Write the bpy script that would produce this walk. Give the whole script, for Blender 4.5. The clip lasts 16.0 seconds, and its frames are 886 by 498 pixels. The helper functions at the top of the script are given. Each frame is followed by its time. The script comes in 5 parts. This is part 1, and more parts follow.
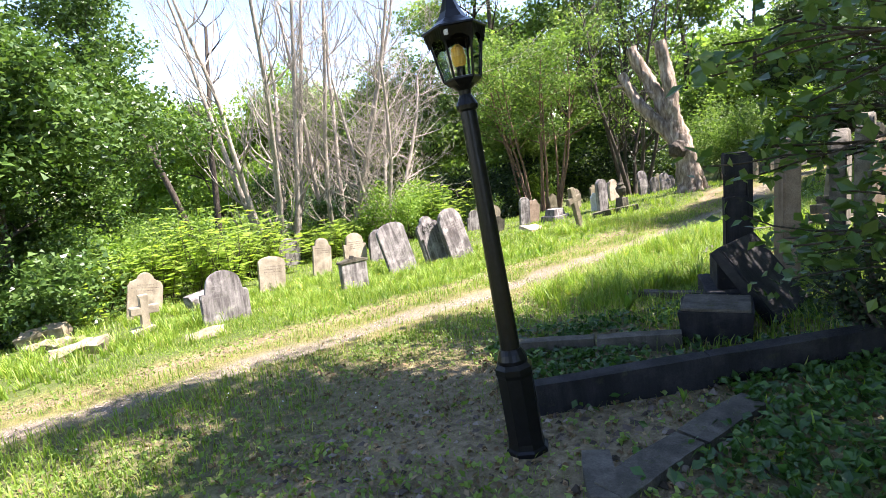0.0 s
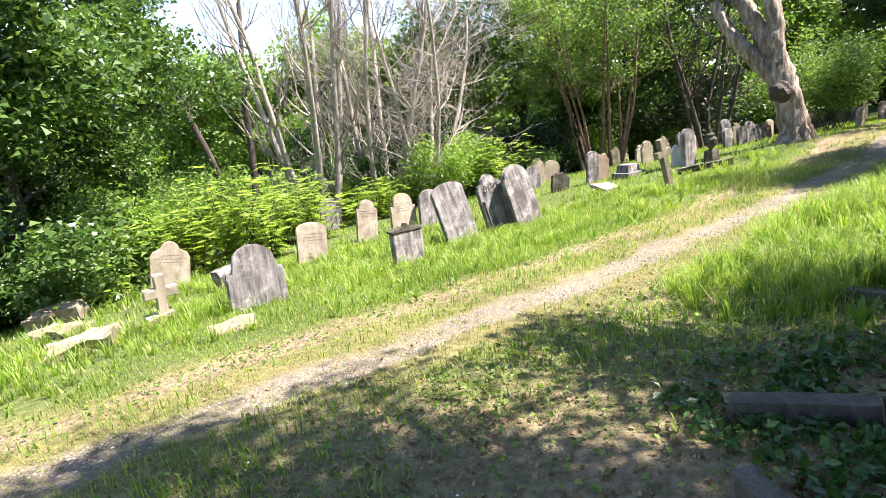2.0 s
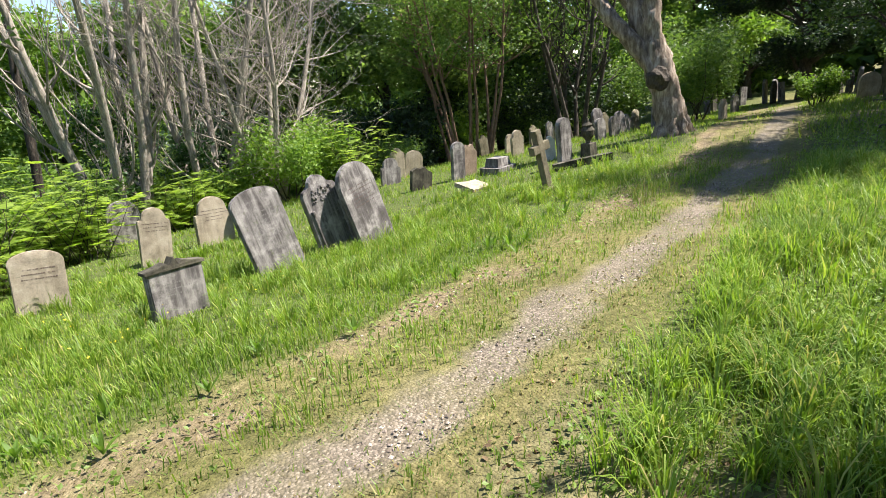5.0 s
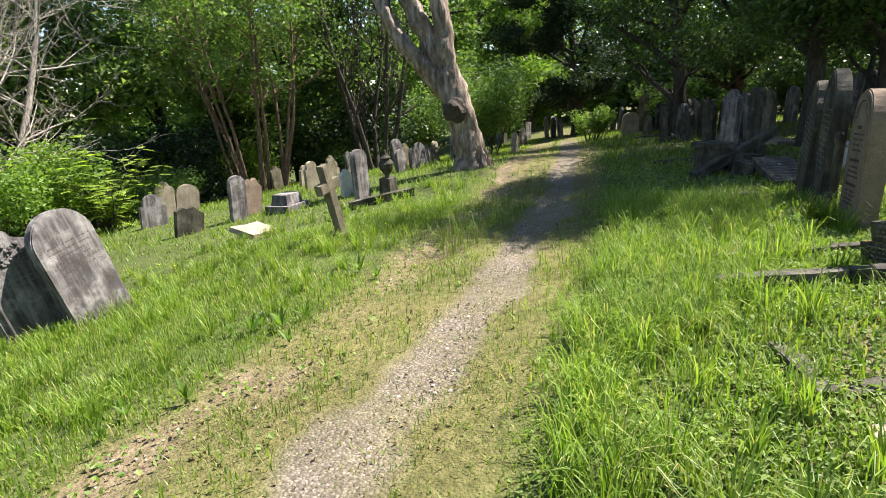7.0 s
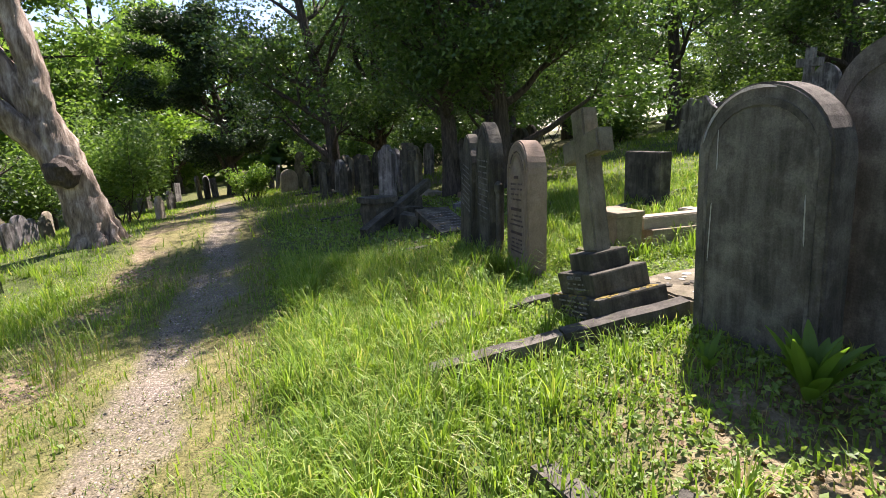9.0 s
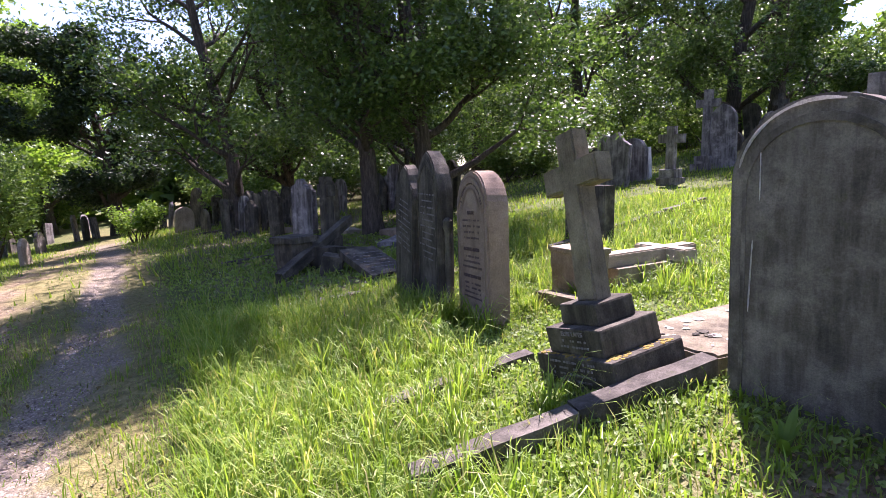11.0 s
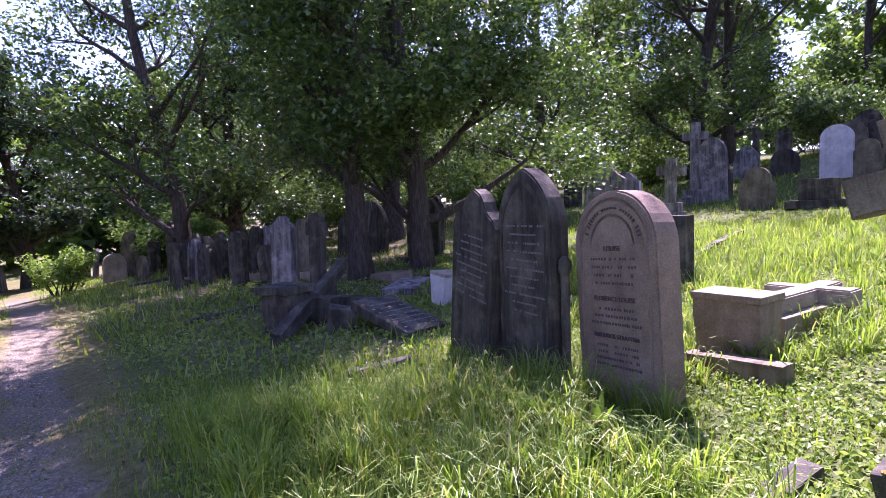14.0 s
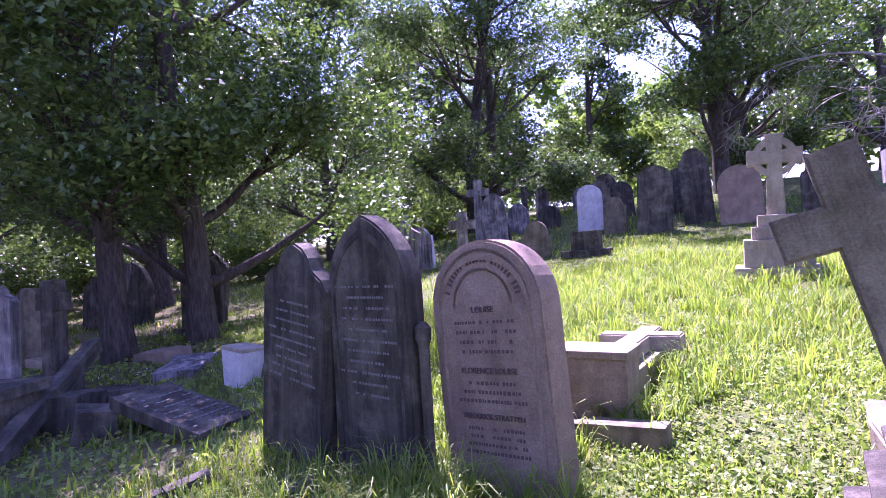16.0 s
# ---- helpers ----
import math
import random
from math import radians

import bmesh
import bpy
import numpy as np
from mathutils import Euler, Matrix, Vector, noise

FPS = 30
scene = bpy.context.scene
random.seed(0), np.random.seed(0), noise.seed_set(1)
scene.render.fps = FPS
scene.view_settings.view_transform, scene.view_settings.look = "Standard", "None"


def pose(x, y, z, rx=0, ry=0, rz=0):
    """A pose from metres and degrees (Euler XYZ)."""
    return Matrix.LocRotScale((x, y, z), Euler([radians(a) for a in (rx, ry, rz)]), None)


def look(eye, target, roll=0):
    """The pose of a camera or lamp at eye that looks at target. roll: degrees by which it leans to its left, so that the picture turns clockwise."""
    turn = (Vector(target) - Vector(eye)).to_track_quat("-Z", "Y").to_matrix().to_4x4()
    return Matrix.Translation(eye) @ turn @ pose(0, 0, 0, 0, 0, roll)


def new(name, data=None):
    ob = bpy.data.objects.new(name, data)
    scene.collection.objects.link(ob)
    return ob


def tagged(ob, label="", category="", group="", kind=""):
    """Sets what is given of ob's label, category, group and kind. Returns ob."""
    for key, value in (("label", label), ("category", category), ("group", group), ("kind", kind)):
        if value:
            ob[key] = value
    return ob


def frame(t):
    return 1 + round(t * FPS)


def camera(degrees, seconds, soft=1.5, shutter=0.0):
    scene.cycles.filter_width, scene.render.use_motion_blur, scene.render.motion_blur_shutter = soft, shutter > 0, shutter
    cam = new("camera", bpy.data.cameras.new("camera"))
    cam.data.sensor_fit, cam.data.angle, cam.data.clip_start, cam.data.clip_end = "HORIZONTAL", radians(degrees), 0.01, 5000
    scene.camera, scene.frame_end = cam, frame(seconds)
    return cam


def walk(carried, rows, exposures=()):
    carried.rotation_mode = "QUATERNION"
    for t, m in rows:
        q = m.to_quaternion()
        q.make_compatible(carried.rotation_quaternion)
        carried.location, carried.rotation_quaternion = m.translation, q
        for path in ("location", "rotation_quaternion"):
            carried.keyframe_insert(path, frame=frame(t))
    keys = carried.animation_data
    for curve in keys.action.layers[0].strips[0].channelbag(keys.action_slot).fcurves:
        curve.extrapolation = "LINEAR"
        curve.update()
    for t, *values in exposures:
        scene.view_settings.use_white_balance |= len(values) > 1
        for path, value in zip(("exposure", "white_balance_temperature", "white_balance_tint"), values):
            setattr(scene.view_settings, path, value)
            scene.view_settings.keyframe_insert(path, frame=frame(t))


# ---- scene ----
cam = camera(77.2, 16.0, soft=0.75)
walk(cam, [
    (0.0, pose(-0.824, -2.575, 1.568, 80.03, 6.48, -11.95)),
    (0.5, pose(-0.841, -2.028, 1.517, 78.59, 6.88, -9.25)),
    (1.0, pose(-0.959, -1.629, 1.497, 77.72, 7.30, -8.43)),
    (1.5, pose(-1.099, -1.165, 1.478, 77.01, 7.08, -8.25)),
    (2.0, pose(-1.001, -0.619, 1.477, 75.92, 7.25, -8.14)),
    (2.5, pose(-0.917, -0.115, 1.400, 75.28, 7.41, -8.38)),
    (3.0, pose(-0.708, 0.314, 1.340, 74.66, 7.35, -8.93)),
    (5.5, pose(0.583, 2.535, 1.254, 72.91, 4.37, -26.57)),
    (6.0, pose(0.894, 2.856, 1.217, 73.40, 3.46, -32.75)),
    (6.5, pose(1.177, 3.237, 1.164, 73.66, 3.10, -37.11)),
    (7.0, pose(1.389, 3.516, 1.175, 74.38, 2.89, -40.41)),
    (7.5, pose(1.706, 3.780, 1.117, 75.52, 2.70, -47.97)),
    (8.0, pose(1.944, 3.996, 1.104, 76.14, 2.59, -56.07)),
    (8.5, pose(2.215, 4.231, 1.113, 77.69, 2.74, -65.63)),
    (9.0, pose(2.487, 4.262, 1.102, 78.44, 2.77, -74.28)),
    (11.5, pose(3.401, 4.998, 1.049, 81.84, 2.75, -84.46)),
    (12.0, pose(3.679, 5.221, 1.065, 82.05, 3.54, -84.34)),
    (12.5, pose(4.023, 5.550, 0.989, 82.73, 3.26, -84.26)),
    (13.0, pose(4.250, 5.834, 0.984, 83.17, 3.32, -85.21)),
    (13.5, pose(4.344, 6.091, 1.004, 84.14, 3.14, -87.03)),
    (14.0, pose(4.534, 6.152, 0.976, 85.69, 3.11, -91.14)),
    (14.5, pose(4.850, 6.171, 0.982, 87.67, 3.56, -99.04)),
    (15.0, pose(5.033, 6.248, 0.985, 88.46, 3.88, -104.66)),
    (15.5, pose(5.214, 6.374, 1.008, 89.10, 4.19, -107.35)),
    (16.0, pose(5.386, 6.364, 0.991, 89.99, 4.60, -113.75)),
], exposures=[(0.0, 2.3, 6500, 23), (3.2, 2.0, 6500, 19), (5.3, 1.5, 6500, 14), (9.2, 1.75, 6500, 27), (11.5, 2.15, 5950, 52), (13.2, 2.25, 5550, 64), (14.5, 2.2, 5800, 68), (16.0, 2.6, 5450, 83)])

# ---- light ----
SUN_YAW, SUN_EL = 103.0, 58.0
world = bpy.data.worlds.new("sky")
scene.world = world
world.use_nodes = True
wn = world.node_tree.nodes
sky = wn.new("ShaderNodeTexSky")
sky.sky_type = "NISHITA"
sky.sun_disc = False
sky.sun_elevation = radians(SUN_EL)
sky.sun_rotation = radians(SUN_YAW)
sky.air_density, sky.dust_density = 1.0, 0.1
wn["Background"].inputs["Strength"].default_value = 0.085
world.node_tree.links.new(sky.outputs[0], wn["Background"].inputs[0])
sun = new("sun", bpy.data.lights.new("sun", "SUN"))
sun.data.energy, sun.data.angle, sun.data.color = 5.0, radians(0.55), (1.0, 0.95, 0.86)
sx, sy = math.sin(radians(SUN_YAW)), math.cos(radians(SUN_YAW))
sun.matrix_world = look((sx * 30, sy * 30, 30 * math.tan(radians(SUN_EL))), (0, 0, 0))

# ---- materials ----


def make_mat(name, rough=0.9):
    m = bpy.data.materials.new(name)
    m.use_nodes = True
    nt = m.node_tree
    bs = nt.nodes["Principled BSDF"]
    bs.inputs["Roughness"].default_value = rough
    bs.inputs["Specular IOR Level"].default_value = 0.25
    return m, nt, bs


def node(nt, kind, **kw):
    n = nt.nodes.new(kind)
    for k, v in kw.items():
        if k in n.inputs:
            n.inputs[k].default_value = v
    return n


def ramp(nt, src, stops):
    r = nt.nodes.new("ShaderNodeValToRGB")
    els = r.color_ramp.elements
    while len(els) < len(stops):
        els.new(0.5)
    for e, (p, c) in zip(els, stops):
        e.position, e.color = p, (*c, 1)
    nt.links.new(src, r.inputs[0])
    return r.outputs[0]


def mixc(nt, fac, a, b, mode="MIX"):
    m = nt.nodes.new("ShaderNodeMix")
    m.data_type, m.blend_type = "RGBA", mode
    for sock, v in ((m.inputs[0], fac), (m.inputs[6], a), (m.inputs[7], b)):
        if isinstance(v, (int, float)):
            sock.default_value = v
        elif isinstance(v, tuple):
            sock.default_value = (*v, 1)
        else:
            nt.links.new(v, sock)
    return m.outputs[2]


def coords(nt):
    return nt.nodes.new("ShaderNodeTexCoord").outputs["Object"]


def noise_tex(nt, vec, scale, detail=6, rough=0.6):
    n = node(nt, "ShaderNodeTexNoise", Scale=scale, Detail=detail, Roughness=rough)
    if vec is not None:
        nt.links.new(vec, n.inputs["Vector"])
    return n.outputs["Fac"]


def bump(nt, bs, height, strength=0.5, dist=0.01):
    b = node(nt, "ShaderNodeBump", Strength=strength, Distance=dist)
    nt.links.new(height, b.inputs["Height"])
    nt.links.new(b.outputs[0], bs.inputs["Normal"])


def stone_mat(name, dark, mid, light, moss=(0.09, 0.11, 0.04), moss_amt=0.5, streak=0.5, rough=0.92):
    m, nt, bs = make_mat(name, rough)
    co = coords(nt)
    info = nt.nodes.new("ShaderNodeObjectInfo")
    off = nt.nodes.new("ShaderNodeVectorMath")
    off.operation = "ADD"
    sc = nt.nodes.new("ShaderNodeVectorMath")
    sc.operation = "SCALE"
    sc.inputs[0].default_value = (37.0, 19.0, 53.0)
    nt.links.new(info.outputs["Random"], sc.inputs["Scale"])
    nt.links.new(co, off.inputs[0])
    nt.links.new(sc.outputs[0], off.inputs[1])
    v = off.outputs[0]
    grain = noise_tex(nt, v, 95, 5, 0.75)
    blot = noise_tex(nt, v, 4.2, 7, 0.65)
    mp = nt.nodes.new("ShaderNodeMapping")
    mp.inputs["Scale"].default_value = (9, 9, 0.9)
    nt.links.new(v, mp.inputs[0])
    runs = noise_tex(nt, mp.outputs[0], 1.1, 7, 0.7)
    base = ramp(nt, blot, [(0.28, dark), (0.5, mid), (0.72, light)])
    c = mixc(nt, ramp(nt, runs, [(0.45, (0, 0, 0)), (0.68, (streak,) * 3)]), base, light)
    c = mixc(nt, ramp(nt, runs, [(0.3, (streak,) * 3), (0.44, (0, 0, 0))]), c, dark)
    lich = noise_tex(nt, v, 11, 8, 0.7)
    c = mixc(nt, ramp(nt, lich, [(0.58, (0, 0, 0)), (0.66, (moss_amt,) * 3)]), c, moss)
    c = mixc(nt, 0.75, c, ramp(nt, grain, [(0.3, (0.55,) * 3), (0.7, (1.3,) * 3)]), "MULTIPLY")
    nt.links.new(c, bs.inputs["Base Color"])
    ad = nt.nodes.new("ShaderNodeMath")
    ad.operation = "ADD"
    nt.links.new(grain, ad.inputs[0])
    nt.links.new(lich, ad.inputs[1])
    bump(nt, bs, ad.outputs[0], 0.55, 0.012)
    return m


M_GREY = stone_mat("grey_weathered_stone", (0.062, 0.055, 0.052), (0.122, 0.111, 0.107), (0.42, 0.395, 0.37), streak=0.7)
M_CREAM = stone_mat("cream_sandstone", (0.19, 0.16, 0.118), (0.32, 0.27, 0.198), (0.48, 0.42, 0.325), moss_amt=0.3)
M_BLACK = stone_mat("blackened_stone", (0.024, 0.022, 0.017), (0.055, 0.050, 0.038), (0.180, 0.165, 0.123), moss_amt=0.3)
M_BROWN = stone_mat("pink_brown_sandstone", (0.160, 0.115, 0.082), (0.255, 0.190, 0.135), (0.350, 0.275, 0.201), moss_amt=0.15, streak=0.3)
M_DUSK = stone_mat("dark_brown_stone", (0.065, 0.055, 0.037), (0.145, 0.125, 0.082), (0.280, 0.250, 0.172), moss_amt=0.4)
M_TAN = stone_mat("tan_lichened_stone", (0.130, 0.105, 0.070), (0.235, 0.195, 0.131), (0.360, 0.310, 0.213), moss_amt=0.6)
M_WHITE = stone_mat("pale_marble", (0.40, 0.39, 0.37), (0.60, 0.59, 0.56), (0.76, 0.75, 0.72), moss_amt=0.25)
M_SOOT = stone_mat("sooty_brown_stone", (0.04, 0.036, 0.03), (0.1, 0.09, 0.074), (0.26, 0.24, 0.2), moss_amt=0.25)
# near-black: soot, plus the deep shade beside the lamp put into the colour
M_SHADED = stone_mat("sooty_shaded_stone", (0.008, 0.008, 0.009), (0.018, 0.018, 0.02), (0.055, 0.053, 0.052), moss_amt=0.2)
M_KERB = stone_mat("mossy_kerb_stone", (0.036, 0.033, 0.027), (0.078, 0.071, 0.057), (0.180, 0.162, 0.132), moss=(0.060, 0.072, 0.021), moss_amt=0.8)
M_GOLDMOSS = stone_mat("orange_moss", (0.12, 0.09, 0.02), (0.24, 0.17, 0.04), (0.35, 0.26, 0.06), moss_amt=0.4)


def plain_mat(name, a, b, scale=12, rough=0.9, bump_s=0.3, metal=0.0, bscale=60):
    m, nt, bs = make_mat(name, rough)
    co = coords(nt)
    nt.links.new(ramp(nt, noise_tex(nt, co, scale), [(0.3, a), (0.7, b)]), bs.inputs["Base Color"])
    bs.inputs["Metallic"].default_value = metal
    bump(nt, bs, noise_tex(nt, co, bscale), bump_s, 0.006)
    return m


M_IRON = plain_mat("black_painted_iron", (0.004, 0.004, 0.0045), (0.010, 0.010, 0.0105), 30, 0.3, 0.08)
M_CARVE = plain_mat("carved_letter_recess", (0.07, 0.05, 0.045), (0.13, 0.095, 0.085), 40)
M_CARVE_PALE = plain_mat("pale_worn_lettering", (0.11, 0.105, 0.1), (0.24, 0.23, 0.215), 40)
M_BULB = plain_mat("amber_glass_bulb", (0.45, 0.26, 0.04), (0.6, 0.36, 0.07), 8, 0.15, 0.0)
M_BUTTER = plain_mat("yellow_petals", (0.75, 0.55, 0.02), (0.8, 0.62, 0.05), 5, 0.6, 0.0)
M_DAISY = plain_mat("white_petals", (0.75, 0.75, 0.72), (0.82, 0.82, 0.8), 5, 0.6, 0.0)

glass = bpy.data.materials.new("lantern_glass")
glass.use_nodes = True
gb = glass.node_tree.nodes["Principled BSDF"]
gb.inputs["Base Color"].default_value = (0.95, 0.97, 0.96, 1)
gb.inputs["Transmission Weight"].default_value = 1.0
gb.inputs["Roughness"].default_value = 0.03
gb.inputs["IOR"].default_value = 1.1
M_GLASS = glass


def leaf_mat(name, stops, trans=0.45, rough=0.55):
    """Leaves: each one its own shade, light passing through."""
    m = bpy.data.materials.new(name)
    m.use_nodes = True
    nt = m.node_tree
    bs = nt.nodes["Principled BSDF"]
    bs.inputs["Roughness"].default_value = rough
    bs.inputs["Specular IOR Level"].default_value = 0.5
    geo = nt.nodes.new("ShaderNodeNewGeometry")
    c = ramp(nt, geo.outputs["Random Per Island"], stops)
    pat = noise_tex(nt, coords(nt), 0.9, 3)
    c = mixc(nt, 0.6, c, ramp(nt, pat, [(0.35, (0.65, 0.7, 0.6)), (0.65, (1.25, 1.2, 1.15))]), "MULTIPLY")
    nt.links.new(c, bs.inputs["Base Color"])
    tr = nt.nodes.new("ShaderNodeBsdfTranslucent")
    tc = mixc(nt, 1.0, c, (1.3, 1.35, 0.7), "MULTIPLY")
    nt.links.new(tc, tr.inputs["Color"])
    mx = nt.nodes.new("ShaderNodeMixShader")
    mx.inputs[0].default_value = trans
    nt.links.new(bs.outputs[0], mx.inputs[1])
    nt.links.new(tr.outputs[0], mx.inputs[2])
    nt.links.new(mx.outputs[0], nt.nodes["Material Output"].inputs[0])
    return m


L_OAK = leaf_mat("oak_leaf", [(0, (0.035, 0.08, 0.016)), (0.5, (0.065, 0.13, 0.028)), (1, (0.12, 0.195, 0.052))], 0.34, 0.36)
L_BRIGHT = leaf_mat("elder_leaf", [(0, (0.09, 0.18, 0.024)), (0.5, (0.15, 0.26, 0.036)), (1, (0.22, 0.33, 0.06))], 0.5)
L_ASH = leaf_mat("ash_leaf", [(0, (0.07, 0.135, 0.028)), (0.5, (0.12, 0.21, 0.045)), (1, (0.18, 0.27, 0.07))], 0.5)
L_LIGHT = leaf_mat("pale_ash_leaf", [(0, (0.11, 0.185, 0.05)), (0.5, (0.19, 0.285, 0.085)), (1, (0.27, 0.36, 0.13))], 0.58)
L_FROND = leaf_mat("elder_leaflet", [(0, (0.15, 0.24, 0.03)), (0.5, (0.25, 0.36, 0.05)), (1, (0.36, 0.46, 0.09))], 0.55)
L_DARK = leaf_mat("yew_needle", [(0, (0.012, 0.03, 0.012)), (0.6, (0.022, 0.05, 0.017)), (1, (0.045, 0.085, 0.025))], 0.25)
L_IVY = leaf_mat("ivy_leaf", [(0, (0.02, 0.06, 0.012)), (0.6, (0.04, 0.11, 0.02)), (1, (0.08, 0.17, 0.03))], 0.3, 0.4)
L_GRASS = leaf_mat("grass_blade", [(0, (0.10, 0.19, 0.02)), (0.5, (0.18, 0.295, 0.032)), (0.88, (0.26, 0.35, 0.055)), (1, (0.40, 0.36, 0.15))], 0.45, 0.5)
L_SHORT = leaf_mat("short_turf_blade", [(0, (0.09, 0.16, 0.025)), (0.65, (0.16, 0.225, 0.04)), (0.85, (0.25, 0.24, 0.07)), (1, (0.36, 0.31, 0.13))], 0.35, 0.6)
L_WEED = leaf_mat("weed_leaf", [(0, (0.11, 0.19, 0.035)), (0.5, (0.18, 0.27, 0.055)), (1, (0.26, 0.35, 0.10))], 0.45)
L_STRAW = leaf_mat("dry_straw", [(0, (0.12, 0.09, 0.042)), (0.5, (0.2, 0.16, 0.075)), (1, (0.31, 0.26, 0.14))], 0.25, 0.7)
L_LITTER = leaf_mat("dead_leaf", [(0, (0.10, 0.06, 0.03)), (0.5, (0.2, 0.13, 0.07)), (1, (0.36, 0.26, 0.15))], 0.15, 0.8)


def bark_mat(name, a, b, c3, sc=7):
    m, nt, bs = make_mat(name, 0.9)
    co = coords(nt)
    mp = nt.nodes.new("ShaderNodeMapping")
    mp.inputs["Scale"].default_value = (3.5, 3.5, 0.7)
    nt.links.new(co, mp.inputs[0])
    f = noise_tex(nt, mp.outputs[0], sc, 8, 0.7)
    g = noise_tex(nt, co, 1.7, 5)
    col = ramp(nt, f, [(0.3, a), (0.5, b), (0.68, c3)])
    col = mixc(nt, 0.7, col, ramp(nt, g, [(0.3, (0.6,) * 3), (0.7, (1.25,) * 3)]), "MULTIPLY")
    nt.links.new(col, bs.inputs["Base Color"])
    bump(nt, bs, f, 0.9, 0.04)
    return m


B_DARK = bark_mat("dark_bark", (0.03, 0.025, 0.02), (0.07, 0.058, 0.046), (0.13, 0.11, 0.09))
B_PALE = bark_mat("pale_grey_bark", (0.2, 0.17, 0.14), (0.37, 0.325, 0.27), (0.54, 0.49, 0.42))
B_RED = bark_mat("reddish_bark", (0.10, 0.06, 0.04), (0.19, 0.12, 0.085), (0.32, 0.23, 0.17))
B_DEAD = bark_mat("bleached_dead_wood", (0.05, 0.035, 0.025), (0.26, 0.205, 0.155), (0.52, 0.45, 0.37), 3)

# ---- ground ----
GROUND_MARKS = [(0, 0, 0), (-1.11, -2.69, 0.19), (-1, -1, 0.03), (-0.7, 0.2, -0.09), (2.02, 3.87, -0.4), (5.43, 6.25, -0.51), (7.93, 4.95, -0.29), (5.76, 3.72, -0.07), (0.96, 10.24, -1.12), (2.62, 10.93, -1.15), (-3.16, 7.07, -0.79), (5.25, 10.35, -0.74), (11.06, 13.25, -0.53), (10.74, 7.93, -0.46), (9.93, 6.54, -0.33), (8.02, 3.96, -0.12), (10.92, 3.86, -0), (46.15, 30.72, -1.69), (35.92, -7.99, 2.64), (30.1, 19.83, -0.95), (4.97, -3.97, 0.78), (-11.91, 11.92, -2.16), (0.19, 29.78, -3.8), (20.2, 34.74, -3.32), (-14.98, 0, -0.89), (19.91, -9.94, 2.39)]
GM = np.array(GROUND_MARKS)
SLOPE_X, SLOPE_Y = 0.03, -0.085


def ground_z(x, y):
    """Height of the ground, for numbers or arrays."""
    x, y = np.asarray(x, float), np.asarray(y, float)
    num, den = np.zeros(x.shape), np.zeros(x.shape)
    for a, b, c in GM:
        w = ((x - a) ** 2 + (y - b) ** 2 + 1.0) ** -1.5
        num += w * (c - SLOPE_X * a - SLOPE_Y * b)
        den += w
    return num / den + (SLOPE_X * x + SLOPE_Y * y) * 40 / np.maximum(40, np.hypot(x, y))


def gz(x, y):
    return float(ground_z(x, y))


def wobble(x, y, s, seed=0.0):
    """Cheap smooth noise in -1..1 for arrays."""
    x, y = np.asarray(x, float) * s + seed, np.asarray(y, float) * s - seed * 1.7
    return (np.sin(x * 1.3 + 1.7 * np.sin(y * 0.9 + seed)) + np.sin(y * 1.7 + 1.3 * np.sin(x * 1.1 - seed)) + np.sin((x + y) * 2.3 + seed * 3) * 0.6
            + np.sin((x - 1.3 * y) * 4.1 + seed) * 0.4) / 3.0


PATH_LINE = [(-30, -14), (-9, -.8), (-3.8, 2.45), (1.4, 5.05), (4.66, 6.86), (8.8, 9.35), (15, 13.75), (19, 17), (30, 25), (60, 42)]


def path_side(x, y):
    """Signed distance from the middle of the gravel strip: positive on its right."""
    x, y = np.asarray(x, float), np.asarray(y, float)
    best, side = np.full(x.shape, 1e9), np.zeros(x.shape)
    for (ax, ay), (bx, by) in zip(PATH_LINE, PATH_LINE[1:]):
        dx, dy = bx - ax, by - ay
        ln = math.hypot(dx, dy)
        u = np.clip(((x - ax) * dx + (y - ay) * dy) / ln ** 2, 0, 1)
        d = np.hypot(x - ax - u * dx, y - ay - u * dy)
        s = ((x - ax) * dy - (y - ay) * dx) / ln
        hit = d < best
        best, side = np.where(hit, d, best), np.where(hit, np.where(s >= 0, d, -d), side)
    return side


def smooth(e0, e1, v):
    t = np.clip((v - e0) / (e1 - e0), 0, 1)
    return t * t * (3 - 2 * t)


